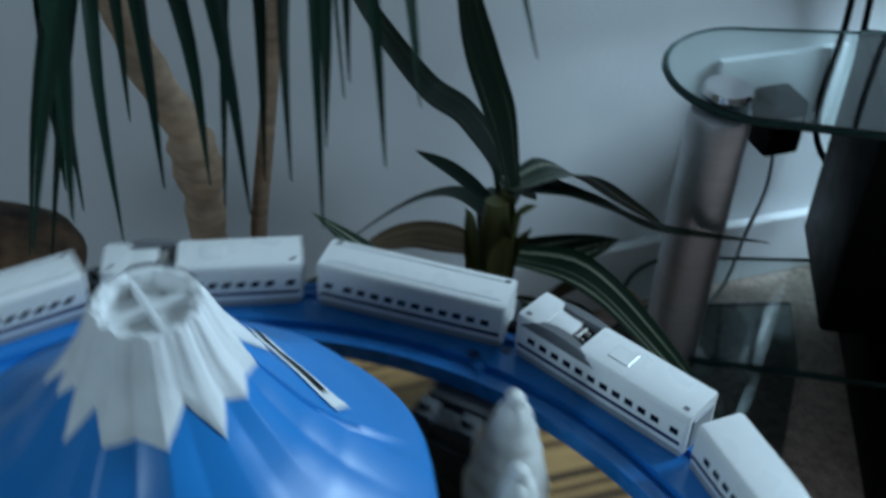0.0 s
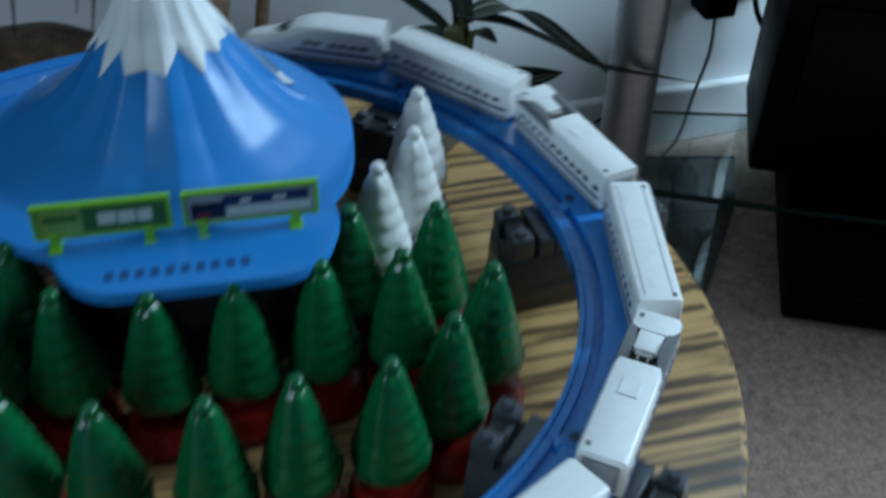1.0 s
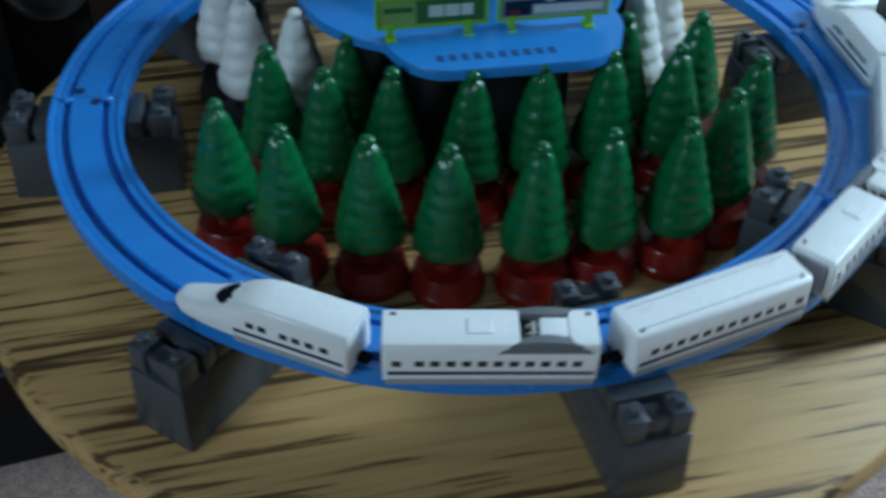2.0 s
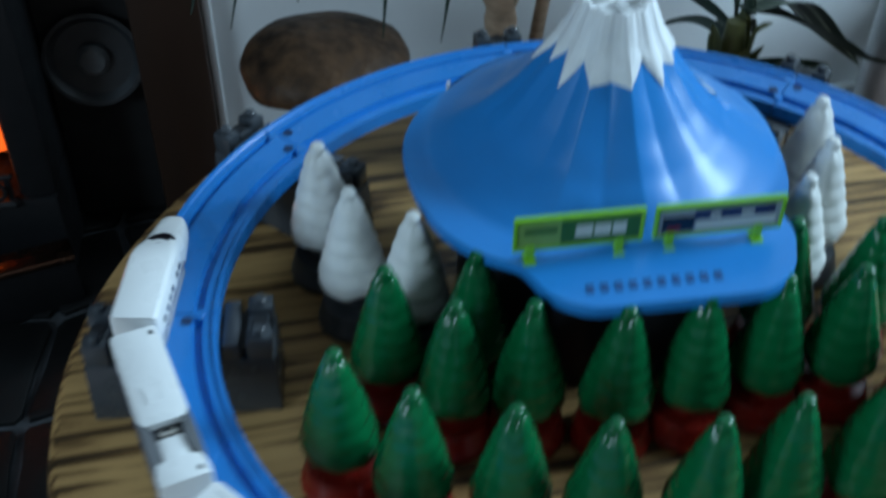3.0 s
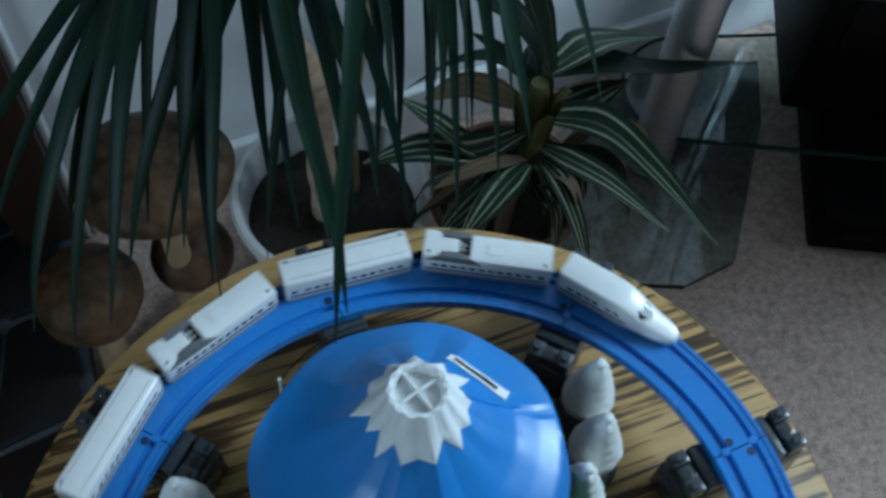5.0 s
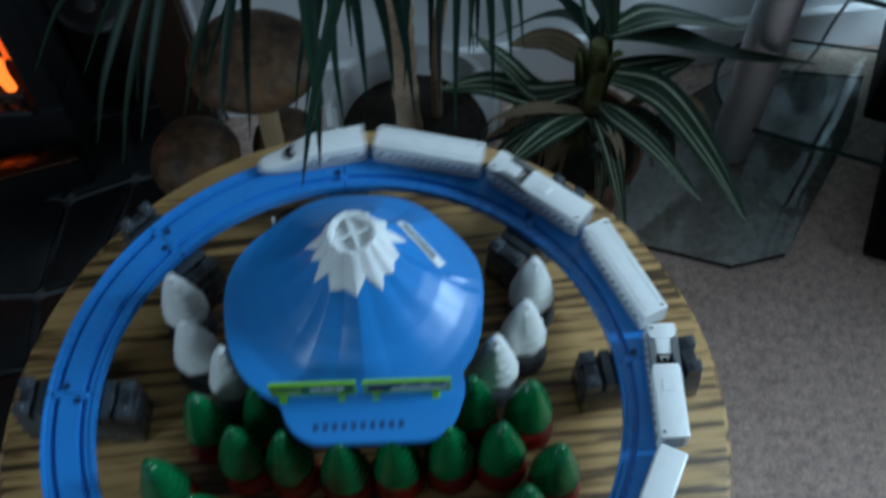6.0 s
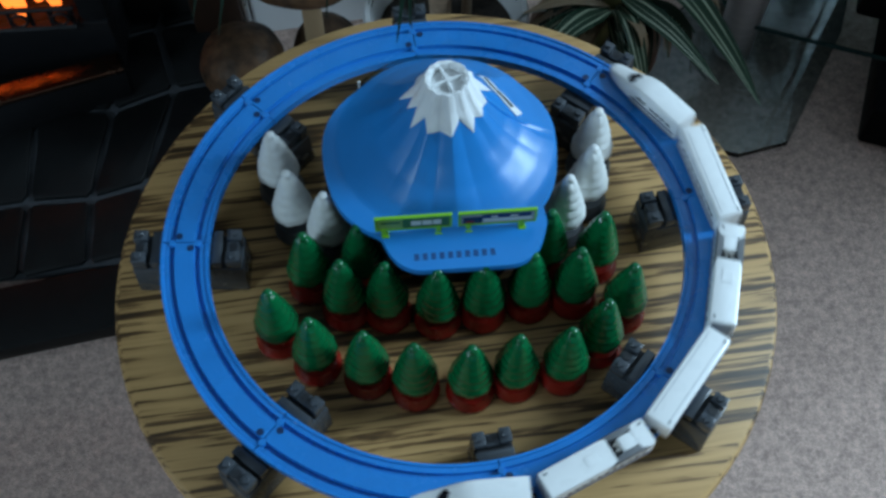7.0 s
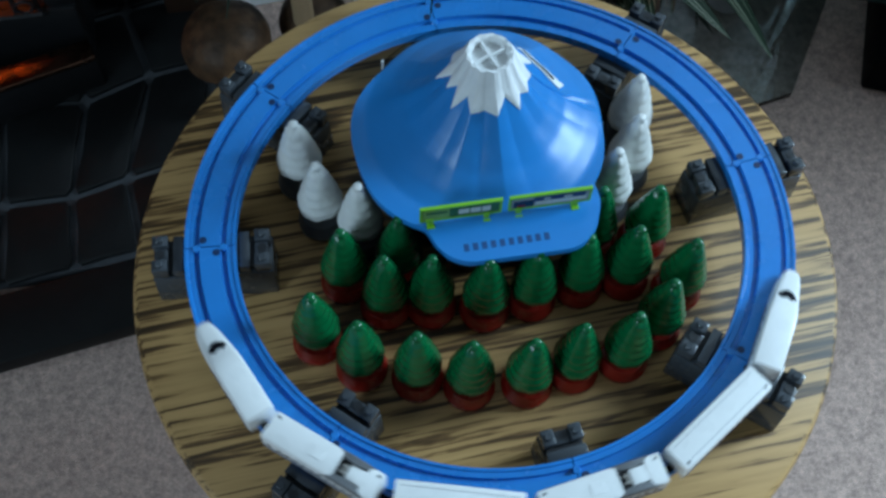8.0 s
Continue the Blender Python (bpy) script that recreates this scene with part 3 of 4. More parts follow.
    for p, q in zip(rings, rings[1:]):
        for i in range(n):
            bm.faces.new((p[i], p[(i + 1) % n], q[(i + 1) % n], q[i]))
    bm.faces.new(deep[::-1])
    snow = part("snow_cap", bm, M_SNOW, t, "white jagged snow cap with a ribbed crater", angle=30)
    for ang in (20, 110):
        bm = nb()
        box(bm, -0.0135, -0.0009, 0, 0.0135, 0.0009, 0.0052, 0.0003, 1)
        part("crater_rib", bm, M_SNOW, snow, m=pose(AX, AY, 0.6652 + ang * 1e-6, 0, 0, ang))
    # row of small openings in the forecourt: flat slips in a shaded blue
    for k in range(10):
        bm = nb()
        box(bm, -0.0019, -0.0030, 0, 0.0019, 0.0030, 0.0005, 0.0002, 1)
        part("vent_slot", bm, M_VENT, t, m=pose(-0.0135 + k * 0.0068, -0.0240 + 0.00008 * k, 0.5864))
    # strip of tape on the slope
    p0, p1 = Vector((0.050, 0.122)), Vector((0.081, 0.094))
    bm = nb()
    side = Vector((-(p1 - p0).y, (p1 - p0).x)).normalized() * 0.0042
    up, dn = [], []
    for i in range(9):
        c = p0.lerp(p1, i / 8)
        for s in (-1, 1):
            x, y = c + side * s
            d = math.hypot(x - AX, y - AY)
            a = math.atan2(y - AY, x - AX)
            z = height(d) + folds(a, d)
            (up if s > 0 else dn).append((bm.verts.new((x, y, z + 0.0012)), bm.verts.new((x, y, z - 0.001))))
    for i in range(8):
        bm.faces.new((up[i][0], up[i + 1][0], dn[i + 1][0], dn[i][0]))
        bm.faces.new((up[i][1], up[i][0], up[i + 1][0], up[i + 1][1]))
        bm.faces.new((dn[i][1], dn[i + 1][1], dn[i + 1][0], dn[i][0]))
    strip = part("sticker", bm, M_SNOW, t, "white sticker with a dark bar")
    bm = nb()
    bars = []
    for i in range(9):
        c = p0.lerp(p1, 0.1 + 0.72 * i / 8)
        row = []
        for s in (-0.36, 0.36):
            x, y = c + side * s
            d, a = math.hypot(x - AX, y - AY), math.atan2(y - AY, x - AX)
            row.append(bm.verts.new((x, y, height(d) + folds(a, d) + 0.0020)))
        bars.append(row)
    for p, q in zip(bars, bars[1:]):
        bm.faces.new((p[0], p[1], q[1], q[0]))
    part("bar", bm, M_BLACK, strip, "dark printed bar")
    return t


mountain()


def sign_board(x0, x1, kind):
    t = thing("sign_board", "lime green framed sign board on two small feet, with worn printing", "sign", pose(0, -0.0005, 0.5865), group="sign boards on the forecourt")
    z0, z1 = 0.0065, 0.0258
    bm = nb()
    for b in ((x0, -0.0014, z1 - 0.0024, x1, 0.0014, z1), (x0, -0.0014, z0, x1, 0.0014, z0 + 0.0016), (x0, -0.0014, z0 + 0.0016, x0 + 0.0018, 0.0014, z1 - 0.0024), (x1 - 0.0018, -0.0014, z0 + 0.0016, x1, 0.0014, z1 - 0.0024)):
        box(bm, *b, 0.0003, 1)
    part("frame", bm, M_LIME, t)
    bm = nb()
    box(bm, x0 + 0.0016, -0.0006, z0 + 0.0014, x1 - 0.0016, 0.0010, z1 - 0.0022)
    panel = part("panel", bm, M_SIGNPALE if kind == "left" else M_SIGNGREY, t, "printed panel")
    w = x1 - x0

    def bar(u0, u1, v0, v1, material, lift=0.0010):
        b = nb()
        box(b, x0 + u0 * w, -lift, z0 + v0 * (z1 - z0), x0 + u1 * w, -0.0006, z0 + v1 * (z1 - z0))
        part("print_bar", b, material, panel)
    if kind == "left":
        bar(0.36, 0.96, 0.14, 0.84, M_SIGNDARK)
        bar(0.47, 0.60, 0.32, 0.68, M_SIGNWHITE, 0.0012)
        bar(0.615, 0.74, 0.32, 0.68, M_SIGNWHITE, 0.0012)
        bar(0.755, 0.86, 0.32, 0.68, M_SIGNWHITE, 0.0012)
        bar(0.08, 0.33, 0.50, 0.66, M_SIGNDARK, 0.0008)
    else:
        bar(0.06, 0.30, 0.16, 0.62, M_GLASSBLACK)
        bar(0.10, 0.20, 0.24, 0.34, M_RED, 0.0012)
        bar(0.30, 0.92, 0.50, 0.78, M_NAVY)
        bar(0.42, 0.50, 0.56, 0.68, M_SIGNWHITE, 0.0012)
        bar(0.66, 0.76, 0.56, 0.68, M_SIGNWHITE, 0.0012)
        bar(0.32, 0.94, 0.20, 0.44, M_SIGNWHITE, 0.0008)
    for u in (0.13, 0.82):
        bm = nb()
        x = x0 + u * w
        box(bm, x - 0.0022, -0.0020, 0.0004, x + 0.0022, 0.0020, z0 + 0.003, 0.0005, 1)
        box(bm, x - 0.003, -0.0045, -0.0002, x + 0.003, 0.0035, 0.0016, 0.0005, 1)
        part("foot", bm, M_LIME, t)
    return t


def clear_strip():
    t = thing("clear_plastic_strip", "curved strip of clear plastic standing behind the mountain", "plastic strip", pose(0, 0, TOP))
    bm = nb()
    rows = []
    for i in range(17):
        a = radians(128 - 62 * i / 16)
        x, y = 0.013 + 0.104 * math.cos(a), 0.0745 + 0.1015 * math.sin(a)
        top = 0.094 - 0.030 * abs(i / 16 - 0.45) ** 2
        rows.append([bm.verts.new((x, y, 0)), bm.verts.new((x, y, top)), bm.verts.new((x + 0.0008 * math.cos(a), y + 0.0008 * math.sin(a), top)), bm.verts.new((x + 0.0008 * math.cos(a), y + 0.0008 * math.sin(a), 0))])
    for p, q in zip(rows, rows[1:]):
        for k in range(4):
            bm.faces.new((p[k], p[(k + 1) % 4], q[(k + 1) % 4], q[k]))
    bm.faces.new(rows[0])
    bm.faces.new(rows[-1][::-1])
    strip = part("strip", bm, M_GLASS, t)
    strip.visible_shadow = False
    a = radians(129)
    x, y = 0.013 + 0.104 * math.cos(a), 0.0745 + 0.1015 * math.sin(a)
    part("edge", tube([(x, y, 0), (x, y, 0.05), (x, y, 0.092)], 0.0011, 8), M_SNOW, t, "white edge of the strip")


clear_strip()
sign_board(-0.0455, 0.0165, "left")
sign_board(0.0215, 0.0845, "right")


# ---------------- train ----------------
CAR_L, CAR_W, CAR_H = 0.0905, 0.0345, 0.0355


def loft(sections, cap=True):
    bm = nb()
    rings = [[bm.verts.new(p) for p in sec] for sec in sections]
    n = len(rings[0])
    for a, b in zip(rings, rings[1:]):
        for i in range(n):
            bm.faces.new((a[i], a[(i + 1) % n], b[(i + 1) % n], b[i]))
    if cap:
        bm.faces.new(rings[0][::-1])
        bm.faces.new(rings[-1])
    return bm


def section(x, w, top, bottom, k):
    """A car's outline across: upright sides, softly rounded roof edges. k: size of the roof's rounding."""
    pts = [(x, -w * 0.94, bottom), (x, -w, bottom + 0.3 * (top - bottom)), (x, -w * 0.97, top - k)]
    for a in (30, 60):
        pts.append((x, -w * 0.97 + k * (1 - math.cos(radians(a))), top - k + k * math.sin(radians(a))))
    pts.append((x, -w * 0.97 + k, top))
    pts += [(x, -y, z) for _, y, z in reversed(pts)]
    return pts


WINDOW = to_mesh("window", box(nb(), -0.0020, -0.0003, -0.0023, 0.0020, 0.0003, 0.0023, 0.0001, 1), M_GLASSBLACK, False)


def side_y(z):
    w = CAR_W / 2
    return w * (0.94 + 0.06 * min(1, z / (0.3 * CAR_H))) if z < 0.3 * CAR_H else w * (1 - 0.03 * (z / CAR_H - 0.3) / 0.6)


def bogies(t):
    for x in (-0.026, 0.026):
        bm = nb()
        box(bm, x - 0.009, -0.0115, 0.0010, x + 0.009, 0.0115, 0.005, 0.001, 1)
        b = part("bogie", bm, M_BLACK, t, "black wheel frame")
        for sx in (-0.0055, 0.0055):
            for sy in (-0.0104, 0.0104):
                part("wheel", lathe([(0.0032, -0.0014), (0.0036, -0.001), (0.0036, 0.001), (0.0032, 0.0014)], 16), M_BLACK, b, m=pose(x + sx, sy, 0.0037, 90))


def side_fittings(body, t, xs, z, x0, x1, marks=True):
    for s in (-1, 1):
        for x in xs:
            part("window", WINDOW, M_GLASSBLACK, body, m=pose(x, s * side_y(z), z))
        bm = nb()
        y = side_y(0.0118)
        box(bm, x0, y - 0.0004, 0.0106, x1, y + 0.0004, 0.0132)
        part("stripe", bm, M_NAVY, body, "navy blue stripe", m=Matrix.Diagonal((1, s, 1, 1)))
        bm = nb()
        box(bm, x0 - 0.001, CAR_W / 2 * 0.94 - 0.0035, 0.0005, x1 + 0.001, CAR_W / 2 * 0.955, 0.0062, 0.0004, 1)
        part("skirt", bm, M_SKIRT, t, "grey skirt", m=Matrix.Diagonal((1, s, 1, 1)))


def mid_car(panto):
    lab = "white toy train car with navy stripe" + (" and pantograph in roof recess" if panto else " and smooth roof")
    t = thing("toy_train_car", lab, "toy train", group="cars of the toy train")
    h, w = CAR_L / 2, CAR_W / 2
    xs = [(-h, 0.93), (-h + 0.0012, 1.0), (h - 0.0012, 1.0), (h, 0.93)]
    if panto:
        # solid roof but for the recess over x = 0.012 .. 0.036
        body = part("body", loft([section(x, w * f, CAR_H - 0.0065, 0.004, 0.0012) for x, f in xs]), M_TRAIN, t)
        for a, b in ((-h, 0.012), (0.033, h)):
            secs = []
            for x, f in ((a, 0.93 if a == -h else 0.97), (a + 0.0012, 0.97), (b - 0.0012, 0.97), (b, 0.93 if b == h else 0.97)):
                secs.append([(x, -w * f, CAR_H - 0.0070), (x, -w * f, CAR_H - 0.0030), (x, -w * f + 0.0012, CAR_H - 0.0009), (x, -w * f + 0.0032, CAR_H),
                            (x, w * f - 0.0032, CAR_H), (x, w * f - 0.0012, CAR_H - 0.0009), (x, w * f, CAR_H - 0.0030), (x, w * f, CAR_H - 0.0070)])
            part("roof", loft(secs), M_TRAIN, t)
        for s in (-1, 1):  # lens-shaped covers along both sides of the recess
            bm = nb()
            rings = []
            for k in range(17):
                x = 0.003 + 0.040 * k / 16
                bow = math.sin(math.pi * k / 16)
                top = CAR_H - 0.0066 + 0.0080 * bow ** 0.45
                inner = 0.0158 - 0.0066 * bow
                rings.append([bm.verts.new((x, s * y, z)) for y, z in ((0.0173, CAR_H - 0.0070), (0.0168, top - 0.0014), (0.0158, top), (inner - 0.0002, top), (inner - 0.0006, CAR_H - 0.0070))])
            for p, q in zip(rings, rings[1:]):
                for k in range(5):
                    bm.faces.new((p[k], p[(k + 1) % 5], q[(k + 1) % 5], q[k]))
            part("side_cover", bm, M_COVER, t, "grey arched side cover", angle=50)
        bm = nb()
        box(bm, 0.0115, -0.0132, CAR_H - 0.0067, 0.0335, 0.0132, CAR_H - 0.0056)
        part("recess_floor", bm, M_HOLE, t, "dark floor of the roof recess")
        bm = nb()
        box(bm, 0.0205, -0.0088, CAR_H - 0.0058, 0.0335, 0.0088, CAR_H - 0.0006, 0.0012, 2)
        part("roof_bridge", bm, M_TRAIN, t)
        bm = nb()
        for y in (-0.0035, 0.0035):
            box(bm, 0.0150, y - 0.0007, CAR_H - 0.0054, 0.0215, y + 0.0007, CAR_H - 0.0022, 0.0003, 1)
        box(bm, 0.0172, -0.0060, CAR_H - 0.0026, 0.0188, 0.0060, CAR_H - 0.0012, 0.0003, 1)
        part("pantograph", bm, M_TAN, t, "tan and silver pantograph")
        bm = nb()
        box(bm, -0.010, -0.007, CAR_H - 0.0003, 0.001, 0.007, CAR_H + 0.0008, 0.0006, 1)
        part("roof_unit", bm, M_TRAIN, t)
    else:
        body = part("body", loft([section(x, w * f, CAR_H, 0.004, 0.0034) for x, f in xs]), M_TRAIN, t)
        bm = nb()
        box(bm, -h + 0.004, -0.0103, CAR_H - 0.0002, h - 0.004, -0.0098, CAR_H + 0.0003)
        part("roof_seam", bm, M_SKIRT, t, "thin roof seam")
        bm = nb()
        box(bm, -h + 0.004, 0.0098, CAR_H - 0.0002, h - 0.004, 0.0103, CAR_H + 0.0003)
        part("roof_seam", bm, M_SKIRT, t, "thin roof seam")
    for x in (-h + 0.004, h - 0.004):
        bm = nb()
        box(bm, x - 0.001, 0.0095, CAR_H - 0.0002, x + 0.0015, 0.0125, CAR_H + 0.0003)
        part("roof_mark", bm, M_COVER, t)
    side_fittings(body, t, [-0.0395 + 0.0066 * k + (0.003 if k else 0) for k in range(12)], 0.0195, -h + 0.002, h - 0.002)
    bm = nb()
    box(bm, h - 0.001, -0.004, 0.004, h + 0.0055, 0.004, 0.009, 0.001, 1)
    part("coupling", bm, M_BLACK, t, "black coupling")
    bm = nb()
    box(bm, -h - 0.0008, -0.012, 0.006, -h + 0.0006, 0.012, 0.030, 0.001, 1)
    part("gangway", bm, M_SKIRT, t, "pale grey gangway end")
    bogies(t)
    return t


def nose_car():
    t = thing("toy_train_nose_car", "white toy train end car with long nose and black cab window", "toy train", group="cars of the toy train")
    h, w = CAR_L / 2, CAR_W / 2
    rows = [(-h, 0.93, 1.0, 0.0034), (-h + 0.0012, 1.0, 1.0, 0.0034), (-0.005, 1.0, 1.0, 0.0036), (0.002, 1.0, 0.965, 0.005), (0.009, 0.99, 0.88, 0.007),
            (0.016, 0.965, 0.74, 0.0085), (0.023, 0.92, 0.61, 0.0085), (0.030, 0.85, 0.52, 0.008), (0.036, 0.75, 0.455, 0.0066), (0.041, 0.62, 0.405, 0.005),
            (0.0443, 0.45, 0.355, 0.0036), (0.0456, 0.27, 0.31, 0.0022)]
    body = part("body", loft([section(x, w * f, CAR_H * z, 0.004 if x < 0.044 else 0.006, min(k, 0.8 * w * f)) for x, f, z, k in rows]), M_TRAIN, t, angle=50)
    # cab window: a dark crescent on the sloping nose
    bm = nb()

    def roof(x):
        pts = [(r[0], CAR_H * r[2]) for r in rows]
        for (x0, z0), (x1, z1) in zip(pts, pts[1:]):
            if x <= x1:
                return z0 + (z1 - z0) * (x - x0) / (x1 - x0)
        return pts[-1][1]
    front, back = [], []
    for k in range(13):
        u = k / 12 * 2 - 1
        y = 0.0122 * u
        xf = 0.0242 - 0.0080 * u * u
        xb = 0.0170 - 0.0115 * u * u
        drop = 0.0050 * max(0, abs(u) - 0.45) ** 1.5
        front.append((bm.verts.new((xf, y, roof(xf) + 0.0006 - drop)), bm.verts.new((xf, y, roof(xf) - 0.003))))
        back.append((bm.verts.new((xb - 0.001, y, roof(xb) + 0.0007 - drop)), bm.verts.new((xb - 0.001, y, roof(xb) - 0.003))))
    for k in range(12):
        bm.faces.new((front[k][0], front[k + 1][0], back[k + 1][0], back[k][0]))
        bm.faces.new((front[k][1], front[k + 1][1], front[k + 1][0], front[k][0]))
        bm.faces.new((back[k][0], back[k + 1][0], back[k + 1][1], back[k][1]))
    part("cab_window", bm, M_GLASSBLACK, t, "black cab window")
    side_fittings(body, t, [-0.0345, -0.0275, -0.0210, -0.0150, -0.0045, 0.0015], 0.0195, -h + 0.002, 0.010)
    bm = nb()
    box(bm, -h - 0.0055, -0.004, 0.004, -h + 0.001, 0.004, 0.009, 0.001, 1)
    part("coupling", bm, M_BLACK, t, "black coupling")
    bogies(t)
    return t


head = nose_car()
head.scale = (1, 0.67, 0.69)
tail = copy_thing(head, Matrix.Identity(4))
panto_a = mid_car(True)
panto_a.scale = (1, 0.67, 0.69)
panto_b = copy_thing(panto_a, Matrix.Identity(4))
plain_a = mid_car(False)
plain_a.scale = (1, 0.67, 0.69)
plain_b = copy_thing(plain_a, Matrix.Identity(4))
CARS = ((head, 6.9, 0), (panto_a, 31.75, 180), (plain_a, 56.8, 0), (panto_b, 81.8, 180), (plain_b, 106.8, 0), (tail, 131.6, 180))
RIDE = 0.0112                     # the cars run outside the middle line
SPEED = 65.3                      # degrees a second, clockwise seen from above


# ---------------- fireplace ----------------
def hearth():
    bm = nb()
    box(bm, -1.6, 0.245, FLOOR, -0.235, 1.05, FLOOR + 0.026)
    slab = structure("hearth", bm, M_MORTAR, "raised stone hearth with pale mortar joints", category="hearth")
    bm = nb()
    box(bm, -1.6, 0.155, FLOOR, -0.16, 0.243, FLOOR + 0.030, 0.006)
    kerb = part("kerb", bm, M_STONE, slab, "smooth dark stone kerb")
    kerb.matrix_basis = pose(0, 0.0602, 0, 0, 0, 9)
    # irregular flagstones: the cells of a shaken grid, each drawn in from the joints
    rnd = random.Random(12)
    nx, ny, cell = 12, 5, 0.082
    rows_y = (0.262, 0.372, 0.505, 0.62, 0.74, 0.86)
    grid = {}
    for i in range(nx + 1):
        for j in range(ny + 1):
            x = -0.245 - i * cell + (rnd.uniform(-0.014, 0.014) - 0.022 * (j % 2) if 0 < i < nx else 0)
            y = rows_y[j] + 0.155 * (x + 0.30) + (rnd.uniform(-0.014, 0.014) if 0 < j < ny else 0)
            grid[i, j] = Vector((x, y, 0))
    for i in range(nx):
        for j in range(ny):
            corners = [grid[i, j], grid[i + 1, j], grid[i + 1, j + 1], grid[i, j + 1]]
            mid = sum(corners, Vector()) / 4
            ring = []
            for k in range(4):
                c0, c1 = corners[k], corners[(k + 1) % 4]
                ring += [c0.lerp(c1, 0.06), c0.lerp(c1, 0.5), c0.lerp(c1, 0.94)]
            bm = nb()
            rows = []
            for z, draw in ((0.0, 0.0052), (0.0048, 0.0056), (0.0062, 0.0085)):
                rows.append([bm.verts.new(p - mid - (p - mid).normalized() * draw + Vector((0, 0, z))) for p in ring])
            for p, q in zip(rows, rows[1:]):
                for k in range(12):
                    bm.faces.new((p[k], p[(k + 1) % 12], q[(k + 1) % 12], q[k]))
            bm.faces.new(rows[-1])
            part("stone", bm, M_STONE, slab, m=pose(mid.x, mid.y, FLOOR + 0.0255 + rnd.uniform(0, 0.0015), rnd.uniform(-0.5, 0.5), rnd.uniform(-0.5, 0.5), 0))


hearth()


def fireplace():
    t = thing("fireplace", "dark iron stove in a fireplace with a burning coal fire", "fireplace", pose(0, 0, FLOOR + 0.026))
    bm = nb()
    box(bm, -0.290, 0.60, -0.026, -0.222, 1.0, 0.9, 0.004)
    part("jamb", bm, M_BROWNWOOD, t, "dark brown wooden jamb")
    bm = nb()
    box(bm, -0.2215, 0.612, -0.026, -0.2135, 0.632, 0.9, 0.002)
    part("edge_trim", bm, M_TRIM, t, "white painted edge strip")
    bm = nb()
    box(bm, -0.40, 0.64, 0, -0.292, 1.0, 0.9, 0.006)
    part("cheek", bm, M_BLACKMATT, t, "sooty side cheek")
    bm = nb()
    box(bm, -1.2, 0.93, 0, -0.40, 1.02, 0.9, 0.004)
    part("back_panel", bm, M_BLACKMATT, t, "sooty back panel")
    fire = Matrix.Translation((-0.004, 0, 0.014))
    bm = nb()
    box(bm, -0.80, 0.548, -0.014, -0.381, 0.90, 0.090, 0.005)
    part("stove_base", bm, M_IRON, t, "black iron stove base", fire)
    bm = nb()
    box(bm, -0.418, 0.552, 0.090, -0.381, 0.90, 0.50, 0.006)
    box(bm, -0.80, 0.552, 0.31, -0.418, 0.90, 0.50, 0.006)
    part("stove_front", bm, M_IRON, t, "black iron stove front round the fire opening", fire)
    bm = nb()
    for k in range(11):
        x = -0.425 - k * 0.026
        box(bm, x - 0.003, 0.546, 0.090, x + 0.003, 0.552, 0.122, 0.0015, 1)
    box(bm, -0.72, 0.545, 0.118, -0.418, 0.553, 0.124, 0.002, 1)
    box(bm, -0.72, 0.540, 0.086, -0.418, 0.556, 0.094, 0.003, 1)
    part("grate", bm, M_IRON, t, "black cast iron fire grate", fire)
    for k in range(5):
        ring = [(-0.438 - 0.052 * k + 0.0105 * math.cos(radians(a)), 0.5435, 0.107 + 0.0105 * math.sin(radians(a))) for a in range(0, 361, 30)]
        part("scroll", tube(ring, 0.0022, 6), M_IRON, t, "round iron scroll", fire)
    # rail and curb are added: tilted to mirror the flames as an orange streak
    rail = pose(-0.50, 0.472, 0.072, -4, 2, 17)
    part("mirror_rail", box(nb(), -0.26, -0.016, -0.004, 0.13, 0.016, 0.004, 0.002), M_FENDER, t, "added bronze rail, tilted to mirror the fire", rail)
    part("mirror_rail_curb", box(nb(), -0.26, -0.010, 0.0, 0.13, 0.010, 0.067, 0.002), M_IRON, t, "added black iron curb under the mirroring rail", pose(-0.50, 0.472, 0, 0, 0, 17))
    rnd = random.Random(3)
    for k in range(26):
        b = nb()
        bmesh.ops.create_icosphere(b, subdivisions=2, radius=1)
        r = rnd.uniform(0.014, 0.022)
        for v in b.verts:
            v.co *= r * (1 + 0.3 * noise.noise(v.co * 2.3 + Vector((k, 0, 0))))
        hot = k % 2 == 0
        part("ember" if hot else "coal", b, M_EMBER if hot else M_COAL, t, "glowing coal" if hot else "", m=fire @ pose(rnd.uniform(-0.70, -0.435), rnd.uniform(0.585, 0.66), 0.105 + rnd.uniform(0, 0.02)), angle=180)
    for k in range(14):
        x, y, h = -0.451 - 0.020 * k + rnd.uniform(-0.003, 0.003), rnd.uniform(0.565, 0.59), rnd.uniform(0.05, 0.092) if k % 5 else 0.075
        pts = [(x, y, 0.096), (x + rnd.uniform(-0.01, 0.004), y, 0.096 + h * 0.4), (x + rnd.uniform(-0.018, 0.006), y, 0.096 + h * 0.75), (x + rnd.uniform(-0.02, 0.006), y, 0.096 + h)]
        n = len(smooth_path(pts, 5))
        b = tube(smooth_path(pts, 5), [0.0125 * (0.5 + 1.4 * i / n) * (1 - i / n) + 0.0006 for i in range(n)], 8)
        part("flame", b, M_FLAME, t, "orange flame", fire, angle=180)
    return t


fireplace()


